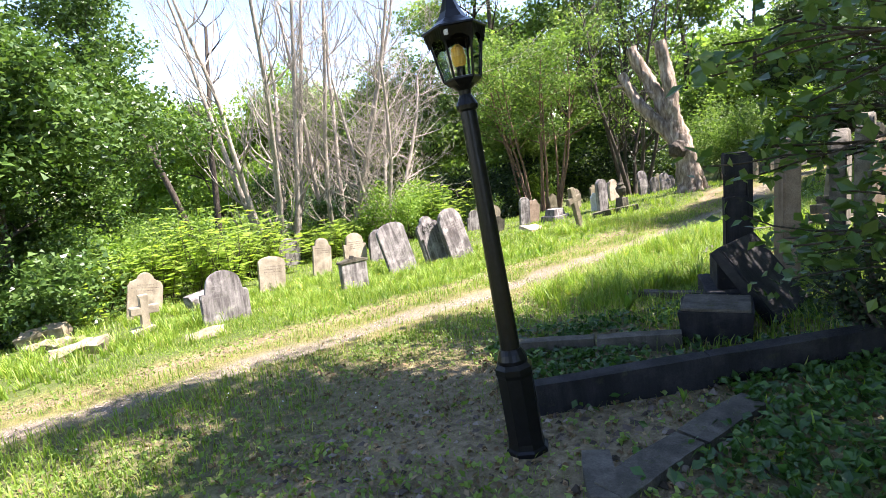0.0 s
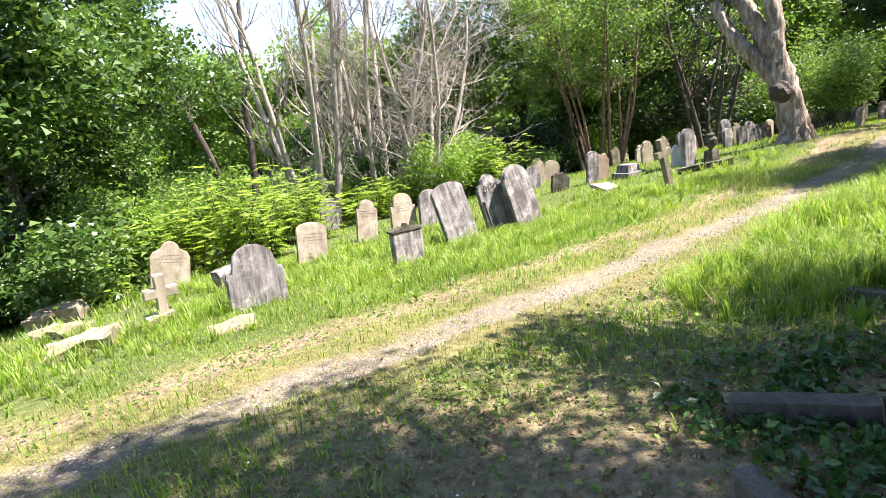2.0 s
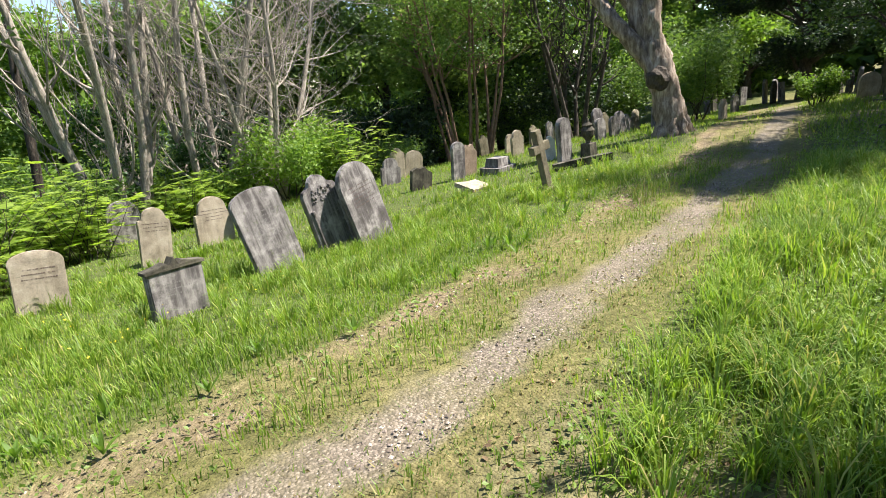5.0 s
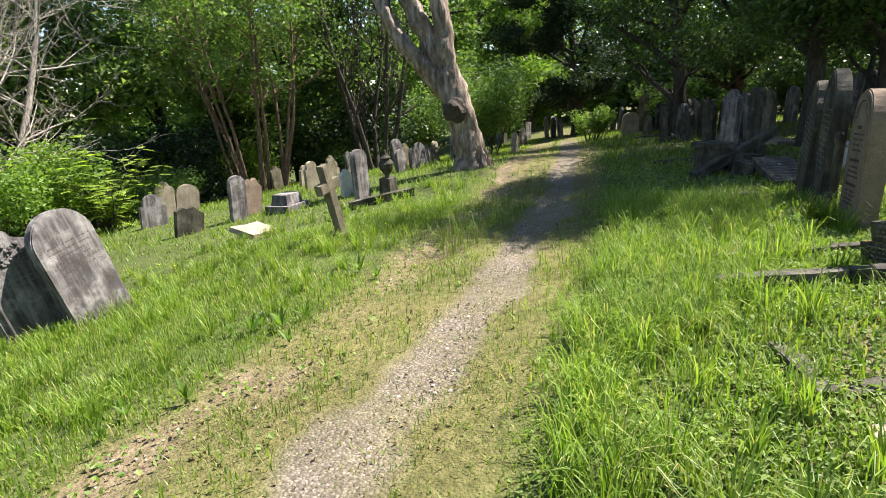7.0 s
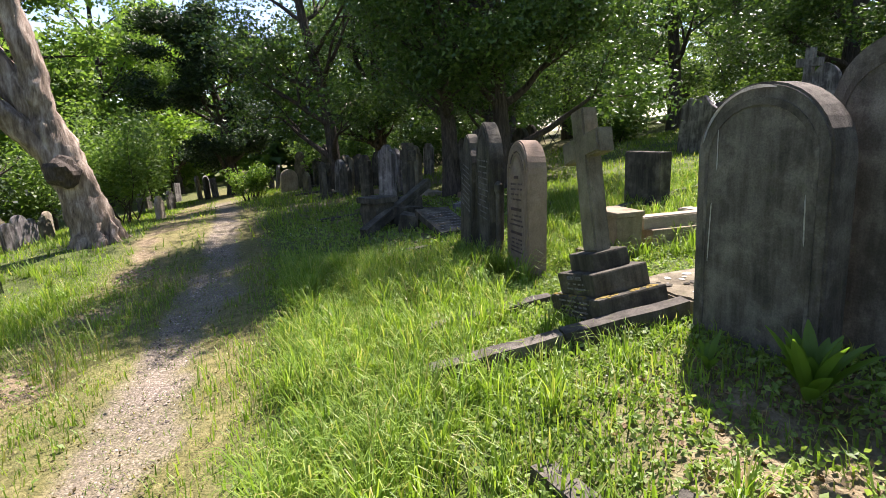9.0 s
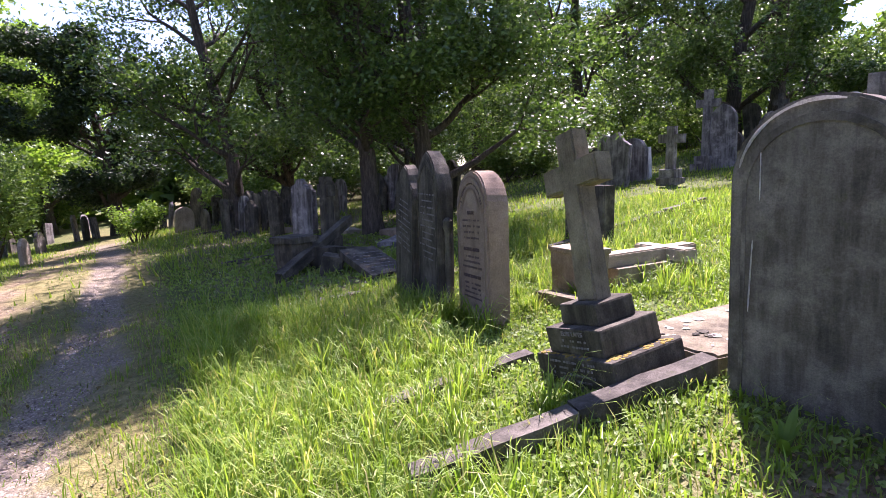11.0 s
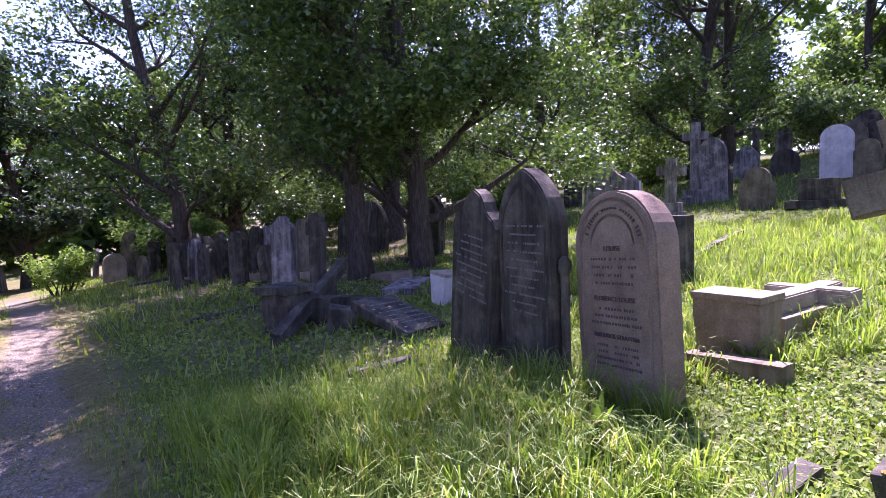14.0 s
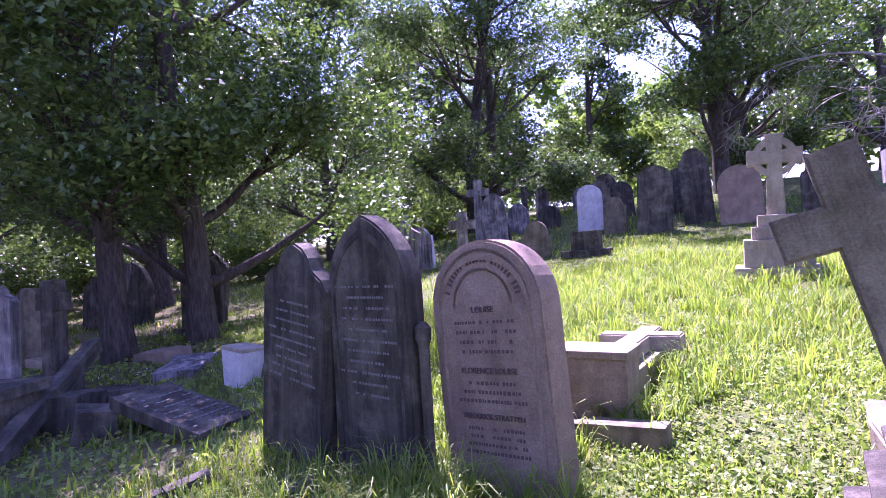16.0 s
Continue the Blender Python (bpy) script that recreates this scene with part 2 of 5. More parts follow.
def cover(x, y):
    """Shares of gravel, dry turf and litter on the ground."""
    d = path_side(x, y) + 0.13 * wobble(x, y, 2.3, 1) + 0.09 * wobble(x, y, 7, 4)
    gravel = (1 - smooth(0.17, 0.37, np.abs(d))) * (0.75 + 0.25 * wobble(x, y, 4, 8))
    rut = (1 - smooth(0.16, 0.38, np.abs(d + 1.15))) * smooth(-0.35, 0.25, wobble(x, y, 1.9, 7))
    dry = (1 - smooth(0.5, 0.95, d)) * smooth(-1.9, -1.2, d) * (0.9 + 0.3 * wobble(x, y, 1.2, 11))
    bare = np.exp(-((x - 0.1) / 1.7) ** 2 - ((y - 1.5) / 1.6) ** 2)
    dry = np.clip(dry + bare * (0.8 + 0.4 * wobble(x, y, 2.1, 13)), 0, 1)
    near = np.exp(-(((x - 0.2) / 1.5) ** 2 + ((y - 0.1) / 1.2) ** 2) * 1.1)
    verge = smooth(0.3, 0.9, d) * (1 - smooth(2.6, 3.8, x + 0.25 * y)) * smooth(-6, -5, x)
    litter = np.clip(near * 1.1 + bare * 0.3 * (1 + wobble(x, y, 2.7, 9)) + verge * (0.35 + 0.35 * wobble(x, y, 1.3, 3)), 0, 1)
    patch = 1.3 * np.exp(-(((x - 4.75) / 0.75) ** 2 + ((y - 3.5) / 0.65) ** 2))
    shady = smooth(8.6, 10.2, x + 0.3 * (7 - y)) * smooth(0.9, 1.6, d) * smooth(4.8, 6.0, y) * (0.45 + 0.45 * wobble(x, y, 1.6, 6))
    return gravel, rut, dry, np.clip(litter + patch + shady, 0, 1)


def axis(lo, hi, step, far):
    mid = list(np.arange(lo, hi + step, step))
    out, s, v = [], step, hi
    while v < far:
        s *= 1.25
        v += s
        out.append(v)
    left, s, v = [], step, lo
    while v > -far:
        s *= 1.25
        v -= s
        left.append(v)
    return np.array(left[::-1] + mid + out)


def mesh_np(name, verts, faces_flat, counts, mat, smooth_shade=False):
    """A mesh from arrays: vertex places, corner indices, corners a face."""
    me = bpy.data.meshes.new(name)
    me.vertices.add(len(verts))
    me.vertices.foreach_set("co", np.asarray(verts, np.float32).ravel())
    me.loops.add(len(faces_flat))
    me.loops.foreach_set("vertex_index", np.asarray(faces_flat, np.int32))
    me.polygons.add(len(counts))
    counts = np.asarray(counts, np.int32)
    me.polygons.foreach_set("loop_start", np.concatenate([[0], np.cumsum(counts)[:-1]]).astype(np.int32))
    me.polygons.foreach_set("use_smooth", np.full(len(counts), smooth_shade))
    me.materials.append(mat)
    me.update(calc_edges=True)
    return me


gm, nt, bs = make_mat("cemetery_ground", 0.95)
co = coords(nt)


def attr(nm):
    a = nt.nodes.new("ShaderNodeAttribute")
    a.attribute_name = nm
    return a.outputs["Fac"]


n1, n2, n3 = noise_tex(nt, co, 1.1, 8), noise_tex(nt, co, 14, 8, 0.7), noise_tex(nt, co, 70, 4, 0.7)
turf = ramp(nt, n2, [(0.3, (0.035, 0.05, 0.012)), (0.5, (0.075, 0.1, 0.024)), (0.7, (0.14, 0.155, 0.05))])
straw = ramp(nt, n2, [(0.3, (0.07, 0.068, 0.022)), (0.5, (0.175, 0.145, 0.055)), (0.72, (0.29, 0.24, 0.11))])
soil = ramp(nt, n2, [(0.3, (0.105, 0.076, 0.045)), (0.5, (0.215, 0.16, 0.1)), (0.7, (0.34, 0.265, 0.175))])
vor = node(nt, "ShaderNodeTexVoronoi", Scale=55.0, Randomness=1.0)
nt.links.new(co, vor.inputs["Vector"])
peb = ramp(nt, vor.outputs["Color"], [(0.1, (0.10, 0.08, 0.063)), (0.45, (0.20, 0.162, 0.13)), (0.9, (0.37, 0.31, 0.25))])
peb = mixc(nt, ramp(nt, vor.outputs["Distance"], [(0.35, (0, 0, 0)), (0.75, (0.75,) * 3)]), peb, (0.13, 0.11, 0.09))
c = mixc(nt, attr("dry"), turf, straw)
c = mixc(nt, attr("litter"), c, soil)
c = mixc(nt, attr("rut"), c, soil)
c = mixc(nt, attr("gravel"), c, peb)
c = mixc(nt, 0.6, c, ramp(nt, n1, [(0.3, (0.7,) * 3), (0.7, (1.2,) * 3)]), "MULTIPLY")
nt.links.new(c, bs.inputs["Base Color"])
ad = nt.nodes.new("ShaderNodeMath")
ad.operation = "SUBTRACT"
nt.links.new(n3, ad.inputs[0])
nt.links.new(vor.outputs["Distance"], ad.inputs[1])
bump(nt, bs, ad.outputs[0], 0.7, 0.015)

gx, gy = axis(-7, 16, 0.11, 400), axis(-4, 15, 0.11, 400)
X, Y = np.meshgrid(gx, gy)
g_, r_, d_, l_ = cover(X, Y)
Z = ground_z(X, Y) + 0.018 * wobble(X, Y, 3.1, 2) - 0.02 * r_ - 0.015 * g_
NX, NY = len(gx), len(gy)
i0 = (np.arange(NY - 1)[:, None] * NX + np.arange(NX - 1)[None, :]).ravel()
quads = np.stack([i0, i0 + 1, i0 + NX + 1, i0 + NX], 1).ravel()
me = mesh_np("ground", np.stack([X, Y, Z], -1).reshape(-1, 3), quads, np.full(len(i0), 4), gm, True)
for nm, v in (("gravel", g_), ("rut", r_ * 0.8), ("dry", d_ * 0.72), ("litter", l_ * 0.8)):
    me.attributes.new(nm, "FLOAT", "POINT").data.foreach_set("value", v.astype(np.float32).ravel())
tagged(new("ground", me), "uneven turf with a worn gravel track and bare soil", "ground", kind="structure")

# ---- building blocks ----


def thing(name, m, label, category, group=""):
    ob = new(name)
    ob.empty_display_size = 0.2
    ob.matrix_world = m
    return tagged(ob, label, category, group)


def part(name, bm, material, parent, label="", m=None):
    me = bpy.data.meshes.new(name)
    bm.to_mesh(me)
    bm.free()
    me.materials.append(material)
    ob = new(name, me)
    ob.parent = parent
    if m is not None:
        ob.matrix_local = m
    if label:
        ob["label"] = label
    return ob


def data_part(name, me, parent, label=""):
    ob = new(name, me)
    ob.parent = parent
    if label:
        ob["label"] = label
    return ob


def soft(bm, w=0.012, seg=2, rough=0.0):
    bmesh.ops.bevel(bm, geom=list(bm.edges), offset=w, segments=seg, affect="EDGES", profile=0.6, clamp_overlap=True)
    if rough:
        for v in bm.verts:
            v.co += Vector((noise.noise(v.co * 5), noise.noise(v.co * 5 + Vector((9, 3, 1))), noise.noise(v.co * 5 + Vector((2, 7, 5))))) * rough
    return bm


def box(sx_, sy_, sz, z0=0.0, bev=0.012, rough=0.004, taper=1.0, at=(0, 0), cuts=0):
    """A block standing at z0, with worn edges."""
    bm = bmesh.new()
    bmesh.ops.create_cube(bm, size=1)
    for v in bm.verts:
        k = taper if v.co.z > 0 else 1.0
        v.co = Vector((v.co.x * sx_ * k + at[0], v.co.y * sy_ * k + at[1], (v.co.z + 0.5) * sz + z0))
    if cuts:
        bmesh.ops.subdivide_edges(bm, edges=list(bm.edges), cuts=cuts, use_grid_fill=True)
        for v in bm.verts:
            v.co += Vector((noise.noise(v.co * 4), noise.noise(v.co * 4 + Vector((9, 3, 1))), noise.noise(v.co * 4 + Vector((2, 7, 5))))) * rough * 3
        return bm
    return soft(bm, bev, 2, rough)


def arc(cx, cz, r, a0, a1, n, rz=None):
    rz = r if rz is None else rz
    return [(cx + r * math.cos(radians(a0 + (a1 - a0) * i / n)), cz + rz * math.sin(radians(a0 + (a1 - a0) * i / n))) for i in range(n + 1)]


def head_outline(kind, w, h):
    """Front outline of a headstone, from the lower right round to the lower left."""
    a = w / 2
    if kind == "round":
        top = arc(0, h - a * 0.95, a, 0, 180, 18, a * 0.95)
    elif kind == "segment":
        top = arc(0, h - a * 0.5, a, 0, 180, 16, a * 0.5)
    elif kind == "gothic":
        r = arc(-a * 0.55, h - a * 1.3, a * 1.55, 0, 69, 10, a * 1.39)
        top = r[:-1] + [(0, h)] + [(-x, z) for x, z in r[:-1][::-1]]
    elif kind == "shoulder":
        s = h - a * 1.05
        r = [(a, s), (a * 0.96, s + 0.05 * h), (a * 0.78, s + 0.06 * h)] + arc(0, h - a * 0.62, a * 0.72, 12, 168, 12, a * 0.62)
        top = r + [(-a * 0.78, s + 0.06 * h), (-a * 0.96, s + 0.05 * h), (-a, s)]
    elif kind == "ogee":
        s = h - a * 0.95
        r = [(a, s), (a * 0.98, s + 0.13 * a), (a * 0.84, s + 0.34 * a), (a * 0.62, s + 0.44 * a), (a * 0.5, s + 0.52 * a), (a * 0.42, s + 0.7 * a), (a * 0.25, s + 0.86 * a)]
        top = r + [(0, h)] + [(-x, z) for x, z in r[::-1]]
    elif kind == "broken":
        top = [(a, h * 0.78), (a * 0.6, h * 0.86), (a * 0.25, h), (-a * 0.2, h * 0.93), (-a * 0.55, h * 0.97), (-a, h * 0.84)]
    else:
        top = [(a, h), (-a, h)]
    return [(a, 0.0)] + [p for p in top if p[1] > 0.01] + [(-a, 0.0)]


def slab_mesh(outline, t, bev=0.012, rough=0.003):
    bm = bmesh.new()
    f = bm.faces.new([bm.verts.new((x, -t / 2, z)) for x, z in outline])
    ex = bmesh.ops.extrude_face_region(bm, geom=[f])
    bmesh.ops.translate(bm, vec=(0, t, 0), verts=[v for v in ex["geom"] if isinstance(v, bmesh.types.BMVert)])
    bmesh.ops.recalc_face_normals(bm, faces=list(bm.faces))
    rim = [e for e in bm.edges if e.is_manifold and e.calc_face_angle(0) > 0.8 and abs((e.verts[0].co - e.verts[1].co).y) < 1e-6]
    bmesh.ops.bevel(bm, geom=rim, offset=bev, segments=2, affect="EDGES", clamp_overlap=True)
    for v in bm.verts:
        v.co += Vector((noise.noise(v.co * 6), noise.noise(v.co * 6 + Vector((3, 8, 1))), 0)) * rough * 2
    return bm


def frame_at(x, y, yaw, sink=0.06, lean=0.0, tip=0.0):
    """Stands on the ground; its front looks towards yaw (degrees clockwise from +y); lean: to its own right, tip: backwards."""
    return pose(x, y, gz(x, y) - sink, 0, 0, 180 - yaw) @ pose(0, 0, 0, -tip, lean, 0)


rng = random.Random(11)


def bars(w, h, t, z_top, rows, mat_, parent, gap=0.062, hgt=0.016, name="inscription", label="worn carved lettering"):
    """Lettering too worn to read, as rows of short raised bars."""
    bm = bmesh.new()
    for i in range(rows):
        z = z_top - i * gap
        span = w * rng.uniform(0.45, 0.8)
        x = -span / 2
        while x < span / 2:
            ln = rng.uniform(0.012, 0.03)
            if rng.random() > 0.16:
                bmesh.ops.create_cube(bm, size=1, matrix=Matrix.Translation((x + ln / 2, -t / 2 - 0.001, z)) @ Matrix.Diagonal((ln * 0.6, 0.004, hgt * rng.uniform(0.7, 1), 1)))
            x += ln
    return tagged(part(name, bm, mat_, parent, label), kind="stuff")


def lettering(parent, text, size, x, y, z, mat_, name="inscription", label=""):
    cu = bpy.data.curves.new(name, "FONT")
    cu.body, cu.size, cu.align_x, cu.extrude = text, size, "CENTER", 0.003
    tmp = bpy.data.objects.new(name, cu)
    me_ = bpy.data.meshes.new_from_object(tmp)
    bpy.data.objects.remove(tmp)
    me_.materials.append(mat_)
    ob = new(name, me_)
    ob.parent = parent
    ob.matrix_local = pose(x, y, z, 90, 0, 0)
    if label:
        ob["label"] = label
    return ob


def headstone(kind, x, y, w, h, yaw, mat_, label, t=0.11, lean=0.0, tip=0.0, rows=0, letter=None, border=False, group="headstones", base=False):
    th = thing("headstone", frame_at(x, y, yaw, 0.07, lean, tip), label, "headstone", group)
    h = h + 0.07
    part("slab", slab_mesh(head_outline(kind, w, h), t), mat_, th)
    if border:
        ol = head_outline(kind, w * 0.84, h * 0.95)
        il = head_outline(kind, w * 0.79, h * 0.925)
        bm = bmesh.new()
        n = len(ol)
        va = [bm.verts.new((p[0], -t / 2 - 0.006, max(p[1], 0.12))) for p in ol]
        vb = [bm.verts.new((p[0], -t / 2 - 0.006, max(p[1], 0.12))) for p in il]
        for i in range(n - 1):
            bm.faces.new([va[i], va[i + 1], vb[i + 1], vb[i]])
        ex = bmesh.ops.extrude_face_region(bm, geom=list(bm.faces))
        bmesh.ops.translate(bm, vec=(0, 0.012, 0), verts=[v for v in ex["geom"] if isinstance(v, bmesh.types.BMVert)])
        part("border", bm, mat_, th, "raised moulded border")
    if base:
        part("plinth", box(w * 1.3, t * 2.4, 0.17), mat_, th)
    if rows:
        bars(w, h, t, h * 0.74, rows, letter or M_CARVE, th)
    return th


def cross_mesh(h, arm, wd, t, arm_z=0.7, flare=0.0):
    a, b, c_, d2 = wd / 2, arm / 2, h * arm_z, wd * 0.5
    o = [(a * (1 + flare), 0), (a, c_ - d2), (b, c_ - d2 * (1 + flare)), (b, c_ + d2 * (1 + flare)), (a, c_ + d2), (a * (1 + flare), h)]
    return slab_mesh(o + [(-x, z) for x, z in o[::-1]], t)


def stone_cross(x, y, h, arm, wd, t, yaw, mat_, label, lean=0.0, tip=0.0, steps=(), group="crosses", arm_z=0.7, base_lean=0.0):
    th = thing("stone_cross", frame_at(x, y, yaw, 0.05, base_lean, 0), label, "cross", group)
    z = 0.0
    for sw, sh in steps:
        part("step", box(sw, sw * 0.82, sh, z, 0.012, 0.004), mat_, th)
        z += sh
    part("cross", cross_mesh(h, arm, wd, t, arm_z), mat_, th, m=pose(0, 0, z - 0.02, -tip, lean, 0))
    return th


def kerb_run(name, ax, ay, bx, by, w, h, mat_, label, n=2, z_off=0.0, category="kerb"):
    """A low run of kerb stones between two points on the ground."""
    cx, cy = (ax + bx) / 2, (ay + by) / 2
    ln = math.hypot(bx - ax, by - ay)
    ang = math.degrees(math.atan2(by - ay, bx - ax))
    slope = math.degrees(math.atan2(gz(bx, by) - gz(ax, ay), ln))
    th = thing(name, pose(cx, cy, gz(cx, cy) - 0.06 + z_off, 0, 0, ang) @ pose(0, 0, 0, 0, -slope, 0), label, category, "grave kerbs")
    seg = ln / n
    for i in range(n):
        bm = box(seg - 0.012, w, h + 0.06, 0, 0.012, 0.005, cuts=3)
        part("kerb_stone", bm, mat_, th, m=pose(-ln / 2 + seg * (i + 0.5), rng.uniform(-.01, .01), 0, 0, rng.uniform(-1, 1), rng.uniform(-1, 1)))
    return th

# ---- trees ----


def tube(pts, rads, n=8):
    """Vertices and quads of a tapering tube along pts."""
    pts, out = np.array(pts, float), []
    for i, p in enumerate(pts):
        d = pts[min(i + 1, len(pts) - 1)] - pts[max(i - 1, 0)]
        d /= np.linalg.norm(d) + 1e-9
        u = np.cross(d, (0.31, 0.95, 0.05))
        u /= np.linalg.norm(u) + 1e-9
        v = np.cross(d, u)
        a = np.arange(n) * 2 * math.pi / n
        out.append(p + rads[i] * (np.cos(a)[:, None] * u + np.sin(a)[:, None] * v))
    k = len(pts)
    q = []
    for i in range(k - 1):
        for j in range(n):
            q += [i * n + j, i * n + (j + 1) % n, (i + 1) * n + (j + 1) % n, (i + 1) * n + j]
    return np.concatenate(out), q


def wood_mesh(name, limbs, mat_):
    vs, fs, o = [], [], 0
    for pts, rads, n in limbs:
        v, q = tube(pts, rads, n)
        vs.append(v)
        fs += [i + o for i in q]
        o += len(v)
    return mesh_np(name, np.concatenate(vs), fs, np.full(len(fs) // 4, 4), mat_, True)


def limb_path(r, start, d, length, n=6, bend=0.25, up=0.1):
    pts, p, d = [np.array(start, float)], np.array(start, float), np.array(d, float)
    for _ in range(n):
        d = d / np.linalg.norm(d) + np.array([r.gauss(0, bend), r.gauss(0, bend), r.gauss(up, bend * 0.6)]) * 0.6
        d /= np.linalg.norm(d)
        p = p + d * length / n
        pts.append(p.copy())
    return pts


def grow(r, start, d, length, rad, depth, limbs, tips, spread=0.7, kids=(3, 4), shrink=0.62, sides=8, up=0.1, bend=0.25):
    pts = limb_path(r, start, d, length, 6, bend, up)
    rads = [max(rad * (1 - 0.72 * i / 6), 0.006) for i in range(7)]
    if depth == 0:
        limbs.append((pts[::2], rads[::2], 3))
    else:
        limbs.append((pts, rads, sides))
    if depth == 0:
        tips.append(pts[-1])
        tips.append(pts[-3])
        return
    for _ in range(r.randint(*kids)):
        i = r.randint(2, 6)
        ax = pts[i] - pts[i - 1]
        ax /= np.linalg.norm(ax)
        nd = ax + np.array([r.gauss(0, spread), r.gauss(0, spread), r.gauss(0.12, spread * 0.6)])
        grow(r, pts[i], nd, length * shrink * r.uniform(0.75, 1.2), rads[i] * 0.75, depth - 1, limbs, tips, spread, kids, shrink, max(4, sides - 2), up, bend)


def leaves_mesh(name, centres, sizes, count, leaf, mat_, seed=0, flat=0.55, droop=0.3, folded=True):
    """count leaves in clumps round the centres; each leaf a small folded blade, or a plain pointed one."""
    g = np.random.RandomState(seed)
    centres, sizes = np.array(centres, float), np.array(sizes, float)
    k = g.randint(0, len(centres), count)
    off = g.normal(size=(count, 3))
    off /= np.linalg.norm(off, axis=1)[:, None]
    off *= (g.rand(count, 1) ** 0.45)
    off[:, 2] *= flat
    p = centres[k] + off * sizes[k][:, None]
    d = g.normal(size=(count, 3))
    d[:, 2] = d[:, 2] * 0.6 - droop
    d /= np.linalg.norm(d, axis=1)[:, None]
    nrm = g.normal(size=(count, 3)) * 0.75 + np.array([0, 0, 0.8])
    s = np.cross(d, nrm)
    s /= np.linalg.norm(s, axis=1)[:, None] + 1e-9
    up = np.cross(s, d)
    ln = leaf * g.uniform(0.6, 1.3, (count, 1))
    a, b = p - d * ln * 0.5, p + d * ln * 0.5
    w = s * ln * 0.34
    if not folded:
        verts = np.stack([a - w, a + w, b], 1).reshape(-1, 3)
        return mesh_np(name, verts, np.arange(count * 3), np.full(count, 3), mat_)
    m_ = p - d * ln * 0.05 + up * ln * 0.08
    verts = np.stack([a, m_ - w, b, m_ + w], 1).reshape(-1, 3)
    return mesh_np(name, verts, np.arange(count * 4), np.full(count, 4), mat_)


def tree(x, y, h, crown_r, leaf_m, bark, label, seed, leaves=22000, leaf=0.16, trunk_r=0.22, clear=0.3, lean=(0, 0), depth=3, clump=0.9, bare=False, spread=0.62, stems=1, name="tree", up=0.08):
    r = random.Random(seed)
    th = thing(name, pose(x, y, gz(x, y) - 0.1), label, "tree", "")
    limbs, tips = [], []
    for s in range(stems):
        a = 2 * math.pi * s / max(stems, 1) + r.random()
        out = 0.16 if stems > 1 else 0.0
        st = (math.cos(a) * out * stems * 0.5, math.sin(a) * out * stems * 0.5, 0)
        d = np.array([lean[0] + math.cos(a) * out * 1.6, lean[1] + math.sin(a) * out * 1.6, 1.0])
        hh = h * r.uniform(0.85, 1.0) if stems > 1 else h
        tp = limb_path(r, st, d, hh * 0.8, 8, 0.09, 0.12)
        tr = [trunk_r * (1.35 if i == 0 else 1 - 0.075 * i) for i in range(9)]
        limbs.append((tp, tr, 10))
        thin = 0.4 if bare else 0.55
        for i in range(max(1, int(8 * clear)), 9):
            for _ in range(2 if i < 8 else 3):
                b = r.random() * 6.28
                nd = np.array([math.cos(b), math.sin(b), r.uniform(0.15, 0.9)])
                ln = crown_r * (0.75 - 0.25 * abs(i - 5) / 4) * r.uniform(0.7, 1.1)
                grow(r, tp[i], nd, ln, tr[i] * thin, depth - 2 if stems > 1 else depth - 1, limbs, tips, spread, (2, 4), 0.62, 7, up)
    main = [l for l in limbs if l[2] == 10]
    data_part("trunk", wood_mesh("trunk", main, bark), th)
    tagged(data_part("branchwork", wood_mesh("branchwork", [l for l in limbs if l[2] != 10], bark), th), kind="stuff")
    if not bare:
        tips = np.array(tips)
        data_part("crown", leaves_mesh("crown", tips, np.random.RandomState(seed).uniform(0.45, 1.05, len(tips)) * clump, int(leaves * 1.45), leaf * 0.72, leaf_m, seed, folded=False), th)
    return th


def shrub(x, y, w, h, leaf_m, label, seed, leaves=5000, leaf=0.13, name="shrub", z=0.0):
    r = random.Random(seed)
    th = thing(name, pose(x, y, gz(x, y) - 0.05 + z), label, "shrub", "undergrowth")
    limbs, tips = [], []
    for _ in range(12):
        a = r.random() * 6.28
        pts = limb_path(r, (r.uniform(-.3, .3) * w, r.uniform(-.3, .3) * w, 0), (math.cos(a) * 0.5 * w, math.sin(a) * 0.5 * w, h), h * r.uniform(0.6, 1.05), 6, 0.2, 0.0)
        limbs.append((pts, [0.022 * (1 - i / 8) for i in range(7)], 5))
        tips += [pts[-1], pts[-2], pts[-3], pts[-4]]
    data_part("branchwork", wood_mesh("branchwork", limbs, B_DARK), th)
    data_part("foliage", leaves_mesh("foliage", tips, [0.33 * min(w, h)] * len(tips), int(leaves * 1.5), leaf * 0.72, leaf_m, seed, 0.7, folded=False), th)
    return th


def ivy(x, y, h, r0, label, seed, count=4500):
    th = thing("ivy", pose(x, y, gz(x, y)), label, "climber", "undergrowth")
    r = random.Random(seed)
    cs = [(math.cos(a) * r0, math.sin(a) * r0, z) for a, z in ((r.random() * 6.28, r.random() * h) for _ in range(60))]
    data_part("foliage", leaves_mesh("foliage", cs, [0.28] * 60, count, 0.10, L_IVY, seed, 1.0), th)
    return th


